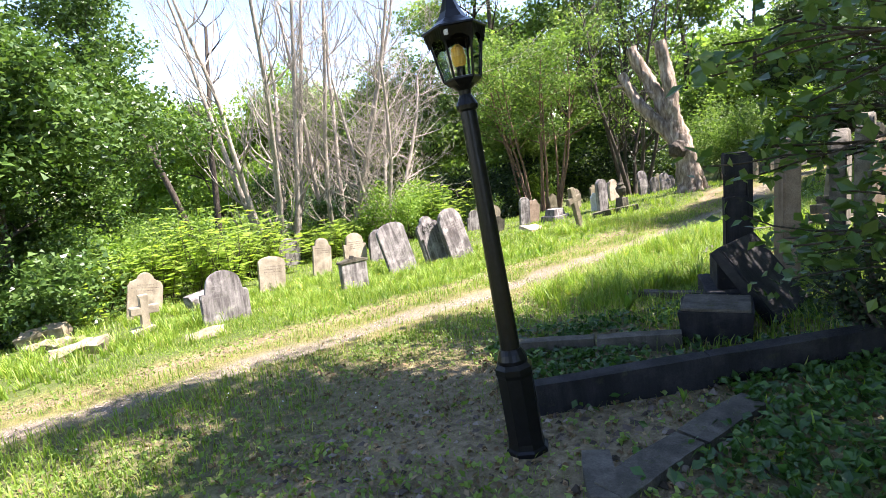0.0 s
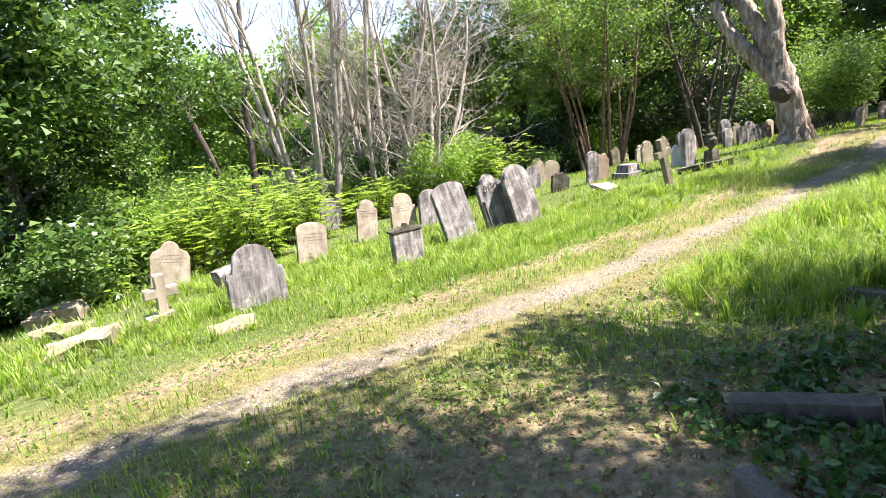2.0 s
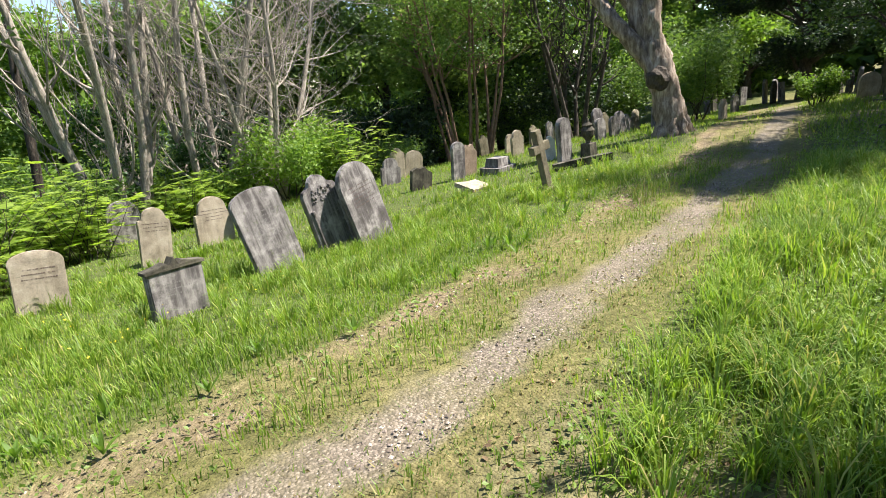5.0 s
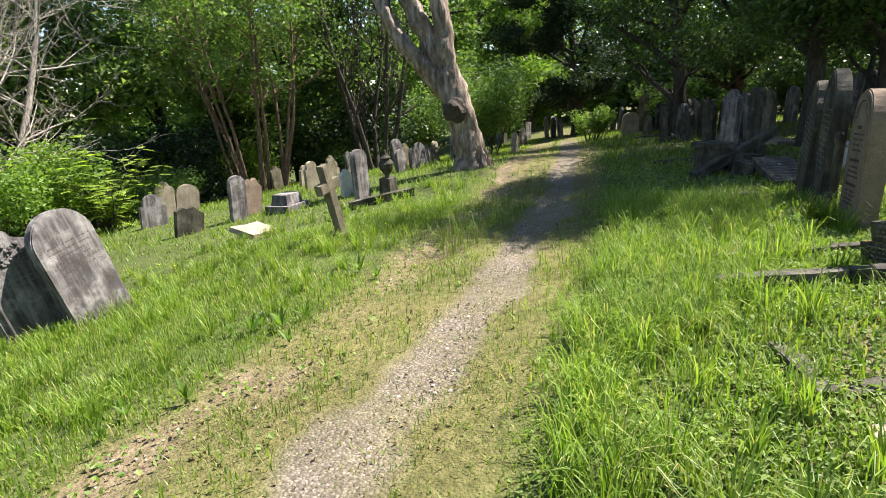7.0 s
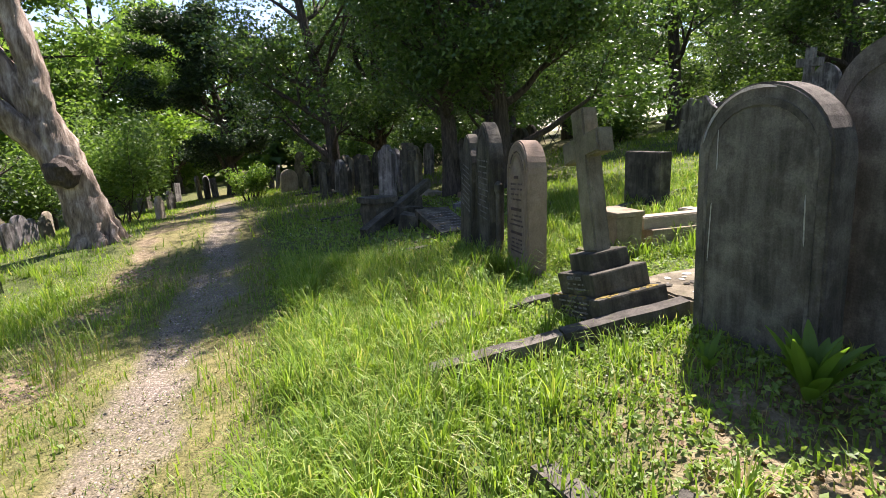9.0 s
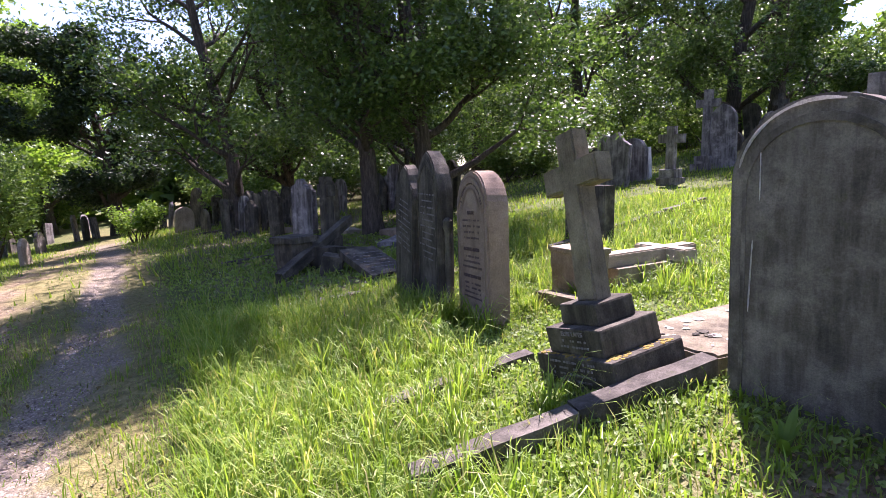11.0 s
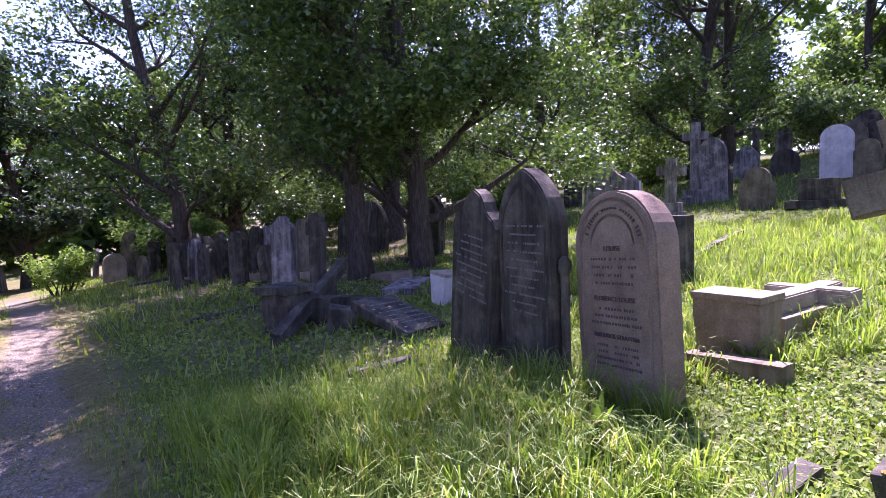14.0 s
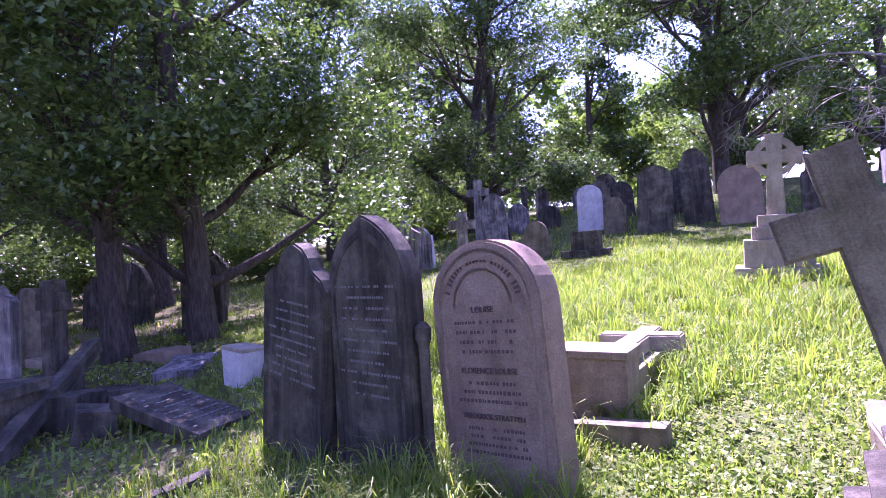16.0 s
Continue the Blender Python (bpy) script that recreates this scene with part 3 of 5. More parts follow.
# left: big oak, bare stems, distant wood
tree(-10.0, 13.0, 17, 6.4, L_OAK, B_DARK, "broad oak in full leaf with an ivy-covered trunk", 3, 105000, 0.20, 0.34, 0.12, clump=1.5, up=-0.02)
tree(-8.2, 11.6, 6.5, 3.2, L_OAK, B_DARK, "low leafy oak at the wood edge", 4, 40000, 0.17, 0.14, 0.1, clump=1.0, up=-0.05)
ivy(-10.0, 13.0, 3.2, 0.42, "dark ivy climbing the oak trunk", 5)
tree(-3.0, 20.5, 15, 4.2, L_ASH, B_PALE, "leafless pale multi-stemmed tree with fine twigs", 8, 0, 0.1, 0.13, 0.2, (-0.10, 0), 4, 0.4, True, 0.36, 6, up=0.4)
tree(-0.7, 21.5, 15, 4.2, L_ASH, B_PALE, "leafless pale multi-stemmed tree with fine twigs", 18, 0, 0.1, 0.125, 0.2, (0.12, 0), 4, 0.4, True, 0.42, 5, up=0.3)
tree(1.2, 21, 10, 4.6, L_ASH, B_PALE, "leafless pale tree with long spreading twigs", 19, 0, 0.1, 0.11, 0.2, (0.2, 0), 5, 0.5, True, 0.7, 4, up=0.05)
ivy(-3.0, 20.5, 3.6, 0.55, "bright ivy climbing pale bare stems", 9)
ivy(-0.9, 21.4, 2.4, 0.45, "bright ivy climbing pale bare stems", 10)
tree(-6.4, 24, 15, 2.6, L_ASH, B_DARK, "leaning bare grey tree with few branches", 12, 0, 0.1, 0.17, 0.5, (-0.07, 0), 3, 0.4, True, 0.35, 2, up=0.3)
tree(9.6, 24, 10, 2.4, L_ASH, B_RED, "coppiced tree with many reddish bare stems", 14, 15000, 0.17, 0.07, 0.6, (0, 0), 3, 1.0, False, 0.45, 11)
tree(14.2, 23, 12, 2.8, L_ASH, B_DARK, "dark bare multi-stemmed tree", 15, 2500, 0.14, 0.10, 0.3, (0, 0), 4, 0.8, False, 0.45, 6, up=0.3)
wood = 0
for a, d, h, cr, kind in ((-46, 34, 14, 5, 0), (-36, 40, 11, 5, 1), (-27, 44, 10, 5, 1), (-19, 40, 9.5, 5, 1), (-12, 38, 9, 4.5, 1), (-4, 34, 10, 4.5, 1), (3, 35, 9.5, 4.5, 3), (8, 33, 9.5, 4.5, 3), (15, 35, 19, 5, 3), (20, 31, 18, 5, 3), (26, 34, 19, 5, 3), (32, 33, 17, 5, 0),
                          (38, 36, 19, 5, 0), (42, 44, 17, 5.5, 1), (47, 50, 12, 5.5, 1), (52, 58, 10, 5.5, 1), (58, 62, 10, 5.5, 1), (64, 58, 13, 6, 0)):
    x, y = -0.5 + d * math.sin(radians(a)), d * math.cos(radians(a))
    lm = (L_ASH, L_BRIGHT, L_DARK, L_LIGHT)[kind]
    tree(x, y, h, cr, lm, B_DARK, ("tall leafy tree in the far wood", "light green tree in the far wood", "dark evergreen in the far wood", "pale green ash in the far wood")[kind], 100 + wood, 15000, 0.35, 0.22, 0.06, clump=1.75, depth=3)
    wood += 1
for i, (a, d, w, h) in enumerate(((-38, 16, 2.2, 1.6), (-30, 14.5, 2.6, 2.2), (-22, 15, 2.6, 2.4), (-15, 17, 2.4, 1.8), (-9, 19, 2.2, 1.6), (-1, 20, 2.4, 1.6), (8, 20, 2.0, 2.6), (15, 24, 2.6, 1.8), (22, 28, 3, 2), (-44, 18, 3, 2.5), (29, 30, 3, 2.2), (3, 27, 3.5, 3), (-5, 28, 3.5, 3), (-18, 25, 4, 3.5), (-28, 24, 4, 3.2), (12, 30, 4, 3.2))):
    x, y = -0.7 + d * math.sin(radians(a)), 0.2 + d * math.cos(radians(a))
    shrub(x, y, w, h, L_BRIGHT if i % 3 != 1 else L_ASH, "bright green elder scrub along the wood edge", 200 + i, 6500, 0.15)

# kind 2: dark evergreen leaves, whose colour also stands in for shade under the canopy
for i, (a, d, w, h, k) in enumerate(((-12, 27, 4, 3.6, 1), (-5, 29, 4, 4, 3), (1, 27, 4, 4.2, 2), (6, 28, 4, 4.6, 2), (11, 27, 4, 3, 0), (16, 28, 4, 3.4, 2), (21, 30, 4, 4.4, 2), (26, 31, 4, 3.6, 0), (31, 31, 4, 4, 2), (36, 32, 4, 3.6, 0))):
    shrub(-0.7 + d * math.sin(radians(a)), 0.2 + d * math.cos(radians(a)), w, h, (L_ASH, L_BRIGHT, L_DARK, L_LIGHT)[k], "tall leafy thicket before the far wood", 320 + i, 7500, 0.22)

def frond_shrub(x, y, w, h, label, seed, stems=46):
    """Arching stems that carry feathered leaves, each a row of paired leaflets."""
    g = np.random.RandomState(seed)
    r = random.Random(seed)
    th = thing("elder_shrub", pose(x, y, gz(x, y) - 0.05), label, "shrub", "undergrowth")
    limbs, tris = [], []
    for _ in range(stems):
        a = r.random() * 6.283
        pts = limb_path(r, (r.uniform(-.4, .4) * w, r.uniform(-.4, .4) * w, 0), (math.cos(a) * 0.45, math.sin(a) * 0.45, 1), h * r.uniform(0.35, 1.25), 7, 0.16, -0.02)
        limbs.append((pts, [0.014 * (1 - i / 9) for i in range(8)], 4))
        for i in range(2, 8):
            for sgn in (0, 1):
                b = a + r.uniform(-1.4, 1.4) + math.pi * sgn
                d = np.array([math.cos(b), math.sin(b), r.uniform(-.05, .55)])
                d /= np.linalg.norm(d)
                side = np.cross(d, (0, 0, 1.0))
                side /= np.linalg.norm(side)
                ln = r.uniform(.22, .42)
                for k in range(7):
                    u = .3 + .7 * k / 6
                    c0 = pts[i] + d * ln * u + np.array([0, 0, -.10 * u * u])
                    for e in ((-1, 1) if k < 6 else (0,)):
                        o = (side * e + d * (.45 if e else 1.2)) * ln * .33 + np.array([0, 0, -.02])
                        wv = (d if e else side) * ln * .075
                        tris += [c0 - wv, c0 + wv, c0 + o]
    data_part("branchwork", wood_mesh("branchwork", limbs, B_DARK), th)
    data_part("foliage", mesh_np("foliage", np.array(tris), np.arange(len(tris)), np.full(len(tris) // 3, 3), L_FROND), th)
    return th


for i, (x, y, w, h) in enumerate(((-4.2, 12.9, 1.5, 2.1), (-5.6, 12.4, 1.4, 1.7), (-3.1, 15.2, 1.6, 1.9), (-7.0, 11.6, 1.3, 1.5), (3.9, 19.6, .8, 2.3), (-1.2, 17.8, 1.6, 1.3))):
    frond_shrub(x, y, w, h, "yellow-green elder with feathered leaves at the wood edge", 400 + i, 40 if i != 4 else 22)

# dead tree by the path
dt = thing("dead_tree", pose(10.57, 13.30, gz(10.57, 13.30) - 0.15), "bleached dead tree with sawn-off limbs and flared base", "tree")
fx, fy = math.sin(radians(48)), math.cos(radians(48))


def seen_from_path(p):
    return (p[0] * fy + p[1] * fx, -p[0] * fx + p[1] * fy, p[2])


lm = []
for pts_, rads_ in ((((0, 0, 0), (-.06, .03, .5), (-.16, .05, 1.0), (-.3, .06, 1.5), (-.47, .08, 2.1), (-.62, .1, 2.65)), (.5, .42, .39, .38, .37, .3)),
                    (((-.58, .1, 2.4), (-.82, .12, 2.85), (-1.02, .14, 3.25), (-1.26, .14, 3.75), (-1.5, .12, 4.2), (-1.78, .1, 4.9)), (.29, .27, .25, .23, .22, .2)),
                    (((-.5, .05, 2.3), (-.55, .02, 2.95), (-.6, 0, 3.55), (-.73, 0, 4.2), (-.84, 0, 4.9)), (.27, .25, .24, .22, .2)),
                    (((-.5, -.08, 1.7), (-.92, -.12, 2.3), (-1.25, -.16, 2.72), (-1.55, -.18, 3.1), (-1.84, -.2, 3.62), (-2.05, -.2, 4.1)), (.2, .24, .24, .22, .19, .14)),
                    (((-1.86, -.2, 3.65), (-2.1, -.22, 3.72), (-2.36, -.22, 3.7)), (.06, .045, .03)),
                    (((-1.0, .14, 3.2), (-1.2, -.1, 3.42), (-1.42, -.2, 3.46)), (.06, .04, .02))):
    lm.append(([seen_from_path(p) for p in pts_], [r_ * .86 for r_ in rads_], 14))
for a in range(0, 360, 45):
    lm.append(([(math.cos(radians(a)) * .22, math.sin(radians(a)) * .22, .6), (math.cos(radians(a)) * .36, math.sin(radians(a)) * .36, .25), (math.cos(radians(a)) * .55, math.sin(radians(a)) * .55, 0)], [.07, .13, .11], 8))
def denser(pts, rads, k=5):
    pts, t_ = np.array(pts, float), np.linspace(0, len(pts) - 1, (len(pts) - 1) * k + 1)
    i_ = np.arange(len(pts))
    return [np.array([np.interp(u, i_, pts[:, j]) for j in range(3)]) for u in t_], [float(np.interp(u, i_, rads)) for u in t_]


lm = [(*denser(p_, r_), 24) for p_, r_, _ in lm]
me = wood_mesh("trunk", lm, B_DEAD)
for v in me.vertices:
    q = Vector(v.co)
    s_ = Vector((q.x, q.y, q.z * 0.35))
    v.co = q + Vector((noise.noise(q * 2.2), noise.noise(q * 2.2 + Vector((5, 1, 2))), noise.noise(q * 3) * 0.4)) * 0.07 + Vector((noise.noise(s_ * 11), noise.noise(s_ * 11 + Vector((4, 4, 1))), 0)) * 0.075
data_part("trunk", me, dt)
bm = bmesh.new()
bmesh.ops.create_icosphere(bm, subdivisions=3, radius=0.27)
for v in bm.verts:
    v.co *= 1 + 0.35 * noise.noise(v.co * 6)
part("burr", bm, B_DARK, dt, "knotted burr on the trunk", Matrix.Translation(seen_from_path((-.36, -.26, 1.52))))

fw = np.random.RandomState(5)
cs, sz = [], []
for k in range(520):
    a = fw.uniform(-70, 175)
    d = fw.uniform(44, 66)
    top = 4.5 if 44 < a < 62 else 11
    x, y = 2 + d * math.sin(radians(a)), 4 + d * math.cos(radians(a))
    cs.append((x, y, gz(x, y) + fw.uniform(0.2, 1) ** 1.2 * top))
    sz.append(fw.uniform(1.6, 3.0))
tagged(new("far_woodland", leaves_mesh("far_woodland", cs, sz, 120000, 0.75, L_ASH, 6, 0.8, folded=False)), "dense far woodland closing the view", "woodland", kind="stuff")
shrub(16.6, 18.6, 2.4, 3.6, L_ASH, "leafy shrub growing behind the dead tree", 240, 11000, 0.14)
shrub(19.5, 16.2, 0.9, 1.3, L_BRIGHT, "light green sapling beside the path", 241, 2500, 0.12)
tree(26.2, 21.8, 8.5, 2.9, L_DARK, B_DARK, "dense dark yew beside the path", 31, 45000, 0.2, 0.3, 0.12, clump=0.95)
tree(33, 31, 8, 3.6, L_ASH, B_DARK, "light leafy tree beyond the yew", 32, 17000, 0.26, 0.25, 0.15, clump=1.2)

# right: shady oaks
for x, y, h, cr, r0, s, lv in ((14.6, 7.5, 9.0, 3.1, 0.2, 41, 30000), (14.9, 6.4, 9.6, 4.8, 0.2, 56, 54000), (24.8, -3.6, 12, 5, 0.28, 57, 34000), (19.2, 12.6, 11, 4.5, 0.22, 50, 20000), (21.9, 7.4, 13, 5.2, 0.3, 42, 34000), (24.5, 13.2, 12, 5, 0.28, 43, 24000), (29.5, -7.2, 13, 5.2, 0.32, 44, 24000), (27, 1.5, 13, 5, 0.26, 45, 26000),
                               (17.0, -8.0, 10, 4.2, 0.26, 58, 26000), (33, 14, 14, 6, 0.3, 46, 24000), (21.5, -14, 13, 6, 0.34, 47, 28000), (36, -3, 14, 6, 0.3, 48, 22000), (33, 6, 14, 6, 0.3, 49, 22000)):
    tree(x, y, h, cr, L_OAK, B_DARK, "spreading oak with a dark trunk and heavy shade", s, lv, 0.17 if s not in (41, 56) else 0.13, r0, 0.2 if s != 41 else 0.3, clump=1.25 if s != 41 else 1.15, spread=0.75)
for i, (x, y, h, cr) in enumerate(((44, -14, 14, 6), (48, 2, 15, 6), (46, 18, 11, 6), (37, -20, 14, 6), (30, -26, 14, 6), (45, 10, 15, 6), (42, -8, 14, 6), (21, -24, 14, 6), (41, 26, 10, 5))):
    tree(x, y, h, cr, L_OAK, B_DARK, "leafy tree beyond the graves", 60 + i, 10500, 0.4, 0.3, 0.08, clump=1.6)
for i, (x, y, w, h) in enumerate(((25, 4, 3, 2), (25.5, 8.5, 3, 2.2), (26, -2, 3.4, 2), (28, 12, 3.5, 2.4), (25, 15.5, 3, 2), (24, -8, 3.4, 2.2), (30, 17, 4, 2.6), (18.5, -11, 3, 2), (33, 0, 4, 3), (33, 9, 4, 3), (33, -6, 4, 3), (30, -12, 4, 3), (26, -17, 4, 3), (35, 4, 4, 3.4), (35, 13, 4, 3.4), (37, 19, 4, 3.4), (41, -3, 7, 5), (42, 3, 7, 5), (42, 9, 7, 5), (41, -10, 7, 5), (38, -16, 7, 5), (41, 16, 7, 5), (29.5, 5.5, 5, 5), (29.5, -2.5, 5, 5), (30, 10.5, 5, 4.5))):
    shrub(x, y, w, h, L_OAK if i % 2 else L_ASH, "leafy undergrowth beneath the oaks", 260 + i, 6000, 0.18)
# bare drooping twigs at the edge of the open grass
tree(11.6, -6.9, 7.5, 3.6, L_ASH, B_PALE, "bare tree with fine drooping twigs", 54, 0, 0.1, 0.12, 0.35, (0, 0), 5, 0.4, True, 0.6, 1, up=-0.12)
# behind and beside the start of the walk
tree(4.3, -0.3, 9.0, 3.3, L_OAK, B_DARK, "overhanging tree beside the lamp post", 51, 17000, 0.17, 0.2, 0.42, clump=1.0)
# added out of view, only to cast shade on the monuments
tree(5.4, 0.5, 6, 2.3, L_OAK, B_DARK, "small unseen tree added to shade the monuments", 55, 18000, 0.16, 0.12, 0.42, clump=0.85)
tree(-6, -9, 10, 5, L_OAK, B_DARK, "leafy tree behind the start of the path", 52, 14000, 0.24, 0.25, 0.2, clump=1.2)
tree(10, -9, 10, 5, L_OAK, B_DARK, "leafy tree at the edge of the graves", 53, 16000, 0.24, 0.25, 0.2, clump=1.2)
ov = thing("overhanging_branch", pose(2.3, -1.35, gz(2.3, -1.35) - 0.1), "low leafy bough hanging across the monuments", "branch")
r = random.Random(77)
limbs, tips = [], []
for k in range(5):
    p0 = limb_path(r, (0, 0, 0), (-.1, .25, 1), 1.5 + .2 * k, 5, .12, .1)
    limbs.append((p0, [.045 - .006 * i for i in range(6)], 7))
    for i in (2, 3, 4, 5):
        grow(r, p0[i], np.array([-.6 + .25 * k, 1.0, .15]), 1.0, .016, 1, limbs, tips, .5, (3, 4), .6, 5, -.03)
tagged(data_part("branchwork", wood_mesh("branchwork", limbs, B_DARK), ov), kind="stuff")
data_part("foliage", leaves_mesh("foliage", tips, [.22] * len(tips), 1700, .085, L_OAK, 78, .6), ov)
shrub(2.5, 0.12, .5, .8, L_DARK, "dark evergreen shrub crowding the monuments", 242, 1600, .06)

# ---- lamp post ----
lp = thing("lamp_post", pose(0, 0, gz(0, 0) - 0.02) @ pose(0, 0, 0, -3.51, -3.49, 0), "black cast-iron lamp post with a glazed lantern", "lamp post")


def turned(profile, n=24):
    bm = bmesh.new()
    rings = [[bm.verts.new((r * math.cos(2 * math.pi * j / n), r * math.sin(2 * math.pi * j / n), z)) for j in range(n)] for r, z in profile]
    for a_, b_ in zip(rings, rings[1:]):
        for j in range(n):
            bm.faces.new([a_[j], a_[(j + 1) % n], b_[(j + 1) % n], b_[j]])
    bm.faces.new(rings[0][::-1])
    bm.faces.new(rings[-1])
    return bm


part("base", turned([(.115, 0), (.115, .05), (.1, .06), (.094, .09), (.094, .44), (.1, .46), (.1, .49), (.085, .51)], 8), M_IRON, lp)
part("collar", turned([(.075, .505), (.078, .53), (.068, .56), (.056, .585)], 24), M_IRON, lp)
part("shaft", turned([(.05, .58), (.046, 1.1), (.04, 1.62), (.04, 1.80)], 24), M_IRON, lp)
part("neck", turned([(.04, 1.79), (.052, 1.80), (.055, 1.82), (.045, 1.84), (.03, 1.87), (.032, 1.89), (.05, 1.905), (.062, 1.915)], 24), M_IRON, lp)
hexa = [(math.cos(radians(60 * i + 51)), math.sin(radians(60 * i + 51))) for i in range(6)]
six = pose(0, 0, 0, 0, 0, 51)
lan = part("lantern_base", turned([(.028, 1.89), (.05, 1.905), (.086, 1.932), (.094, 1.94), (.094, 1.948), (.08, 1.952)], 6), M_IRON, lp, m=six)
for i in range(6):
    (ax, ay), (bx, by) = hexa[i], hexa[(i + 1) % 6]
    v, q = tube([(ax * .09, ay * .09, 1.945), (ax * .13, ay * .13, 2.15)], [.006, .006], 6)
    bar_me = mesh_np("glazing_bar", v, q, np.full(len(q) // 4, 4), M_IRON)
    data_part("glazing_bar", bar_me, lp)
    bm = bmesh.new()
    f = bm.faces.new([bm.verts.new(p) for p in ((ax * .087, ay * .087, 1.95), (bx * .087, by * .087, 1.95), (bx * .126, by * .126, 2.15), (ax * .126, ay * .126, 2.15))])
    ex = bmesh.ops.extrude_face_region(bm, geom=[f])
    bmesh.ops.translate(bm, vec=(-(ax + bx) * .0012, -(ay + by) * .0012, 0), verts=[v_ for v_ in ex["geom"] if isinstance(v_, bmesh.types.BMVert)])
    pane = part("glass_pane", bm, M_GLASS, lp)
    pane.visible_shadow = False
    # deep curved valance below the eave
    bm = bmesh.new()
    low, high = [], []
    for k in range(9):
        u = k / 8
        dx, dy = ax + (bx - ax) * u, ay + (by - ay) * u
        low.append(bm.verts.new((dx * .134, dy * .134, 2.098 + .036 * math.sin(math.pi * u))))
        high.append(bm.verts.new((dx * .152, dy * .152, 2.172)))
    for k in range(8):
        bm.faces.new([low[k], low[k + 1], high[k + 1], high[k]])
    bmesh.ops.solidify(bm, geom=list(bm.faces), thickness=.004)
    part("valance", bm, M_IRON, lp)
part("roof", turned([(.15, 2.168), (.16, 2.172), (.159, 2.18), (.112, 2.2), (.077, 2.224), (.052, 2.262), (.037, 2.3), (.028, 2.326)], 6), M_IRON, lp, m=six)
part("finial", turned([(.03, 2.32), (.034, 2.33), (.014, 2.34), (.01, 2.365), (.018, 2.385), (.01, 2.402), (.003, 2.44)], 12), M_IRON, lp)
part("bulb", turned([(.02, 2.0), (.03, 2.015), (.036, 2.05), (.031, 2.09), (.012, 2.108)], 16), M_BULB, lp, "amber glass lamp bulb")
part("bulb_holder", turned([(.02, 1.948), (.022, 2.0), (.024, 2.0), (.022, 2.006)], 12), M_IRON, lp)
part("emblem", box(.022, .006, .026, 0, .003, 0), M_WHITE, lp, "small pale badge", m=pose(.138 * math.cos(radians(239)), .138 * math.sin(radians(239)), 2.13, 0, 0, 239 + 90))

# ---- graves left of the path ----
headstone("shoulder", -2.74, 6.80, 0.76, 0.84, 155, M_GREY, "grey round-shouldered headstone standing alone in long grass", 0.11, 2.6, 4, 4, M_CARVE_PALE)
headstone("ogee", -5.04, 9.96, 0.68, 0.96, 160, M_CREAM, "cream pointed headstone among broken crosses", 0.12, 11.3, 2, 3)
headstone("gothic", -7.90, 14.66, 0.68, 1.53, 165, M_CREAM, "stained cream headstone half hidden by scrub", 0.12, 2, 0)
headstone("segment", -2.40, 10.34, 0.6, 0.82, 160, M_CREAM, "weathered buff headstone with a ragged top", 0.1, 6.2, 3, 3)
headstone("round", -2.51, 16.88, 0.72, 1.02, 160, M_GREY, "pale grey rounded headstone near the scrub", 0.1, 5.9, 0)
headstone("shoulder", -1.33, 12.7, 0.52, 0.99, 160, M_CREAM, "pinkish shouldered headstone before the bare trees", 0.1, 7.5, 2, 3)
headstone("shoulder", -0.35, 13.65, 0.73, 0.94, 155, M_CREAM, "clean cream shouldered headstone", 0.11, 2.9, 2, 4)
headstone("round", 0.37, 13.72, 0.67, 0.92, 155, M_GREY, "grey headstone standing behind a darker one", 0.1, 3.6, 2)
headstone("segment", 0.65, 10.13, 0.73, 1.23, 155, M_GREY, "tall dark grey headstone with white streaks, leaning back", 0.11, -10, 8, 7, M_CARVE_PALE)
e_ = headstone("ogee", 1.60, 10.80, 0.66, 1.24, 155, M_GREY, "ornate grey headstone with carved foliage, leaning", 0.12, -10, 6, 6, M_CARVE_PALE)
for s in (-1, 1):
    part("side_column", turned([(.03, 0.1), (.03, .14), (.022, .16), (.022, .72), (.034, .76), (.034, .8)], 10), M_GREY, e_, m=pose(s * .26, -.07, 0))
bm = bmesh.new()
for i in range(40):
    bmesh.ops.create_icosphere(bm, subdivisions=1, radius=rng.uniform(.012, .026), matrix=Matrix.Translation((rng.uniform(-.2, .2), -.065, 1.0 + rng.uniform(-.1, .1))))
part("carved_foliage", bm, M_GREY, e_, "carved foliage relief")
headstone("round", 2.22, 10.76, 0.72, 1.34, 150, M_GREY, "tall grey headstone with white lichen edges, leaning", 0.12, -11, 8, 6)
b_ = headstone("square", -0.58, 8.6, 0.6, 0.55, 150, M_GREY, "small low headstone with a scrolled pediment in grass", 0.13, 2, 2, 3, M_CARVE_PALE)
wB = 0.59
ol = [(wB * .56, 0), (wB * .56, .035), (wB * .3, .06), (wB * .16, .085), (wB * .08, .055), (0, .13), (-wB * .08, .055), (-wB * .16, .085), (-wB * .3, .06), (-wB * .56, .035), (-wB * .56, 0)]
part("pediment", slab_mesh(ol, .17, .006), M_BLACK, b_, "dark scrolled pediment", m=pose(0, 0, 0.605))

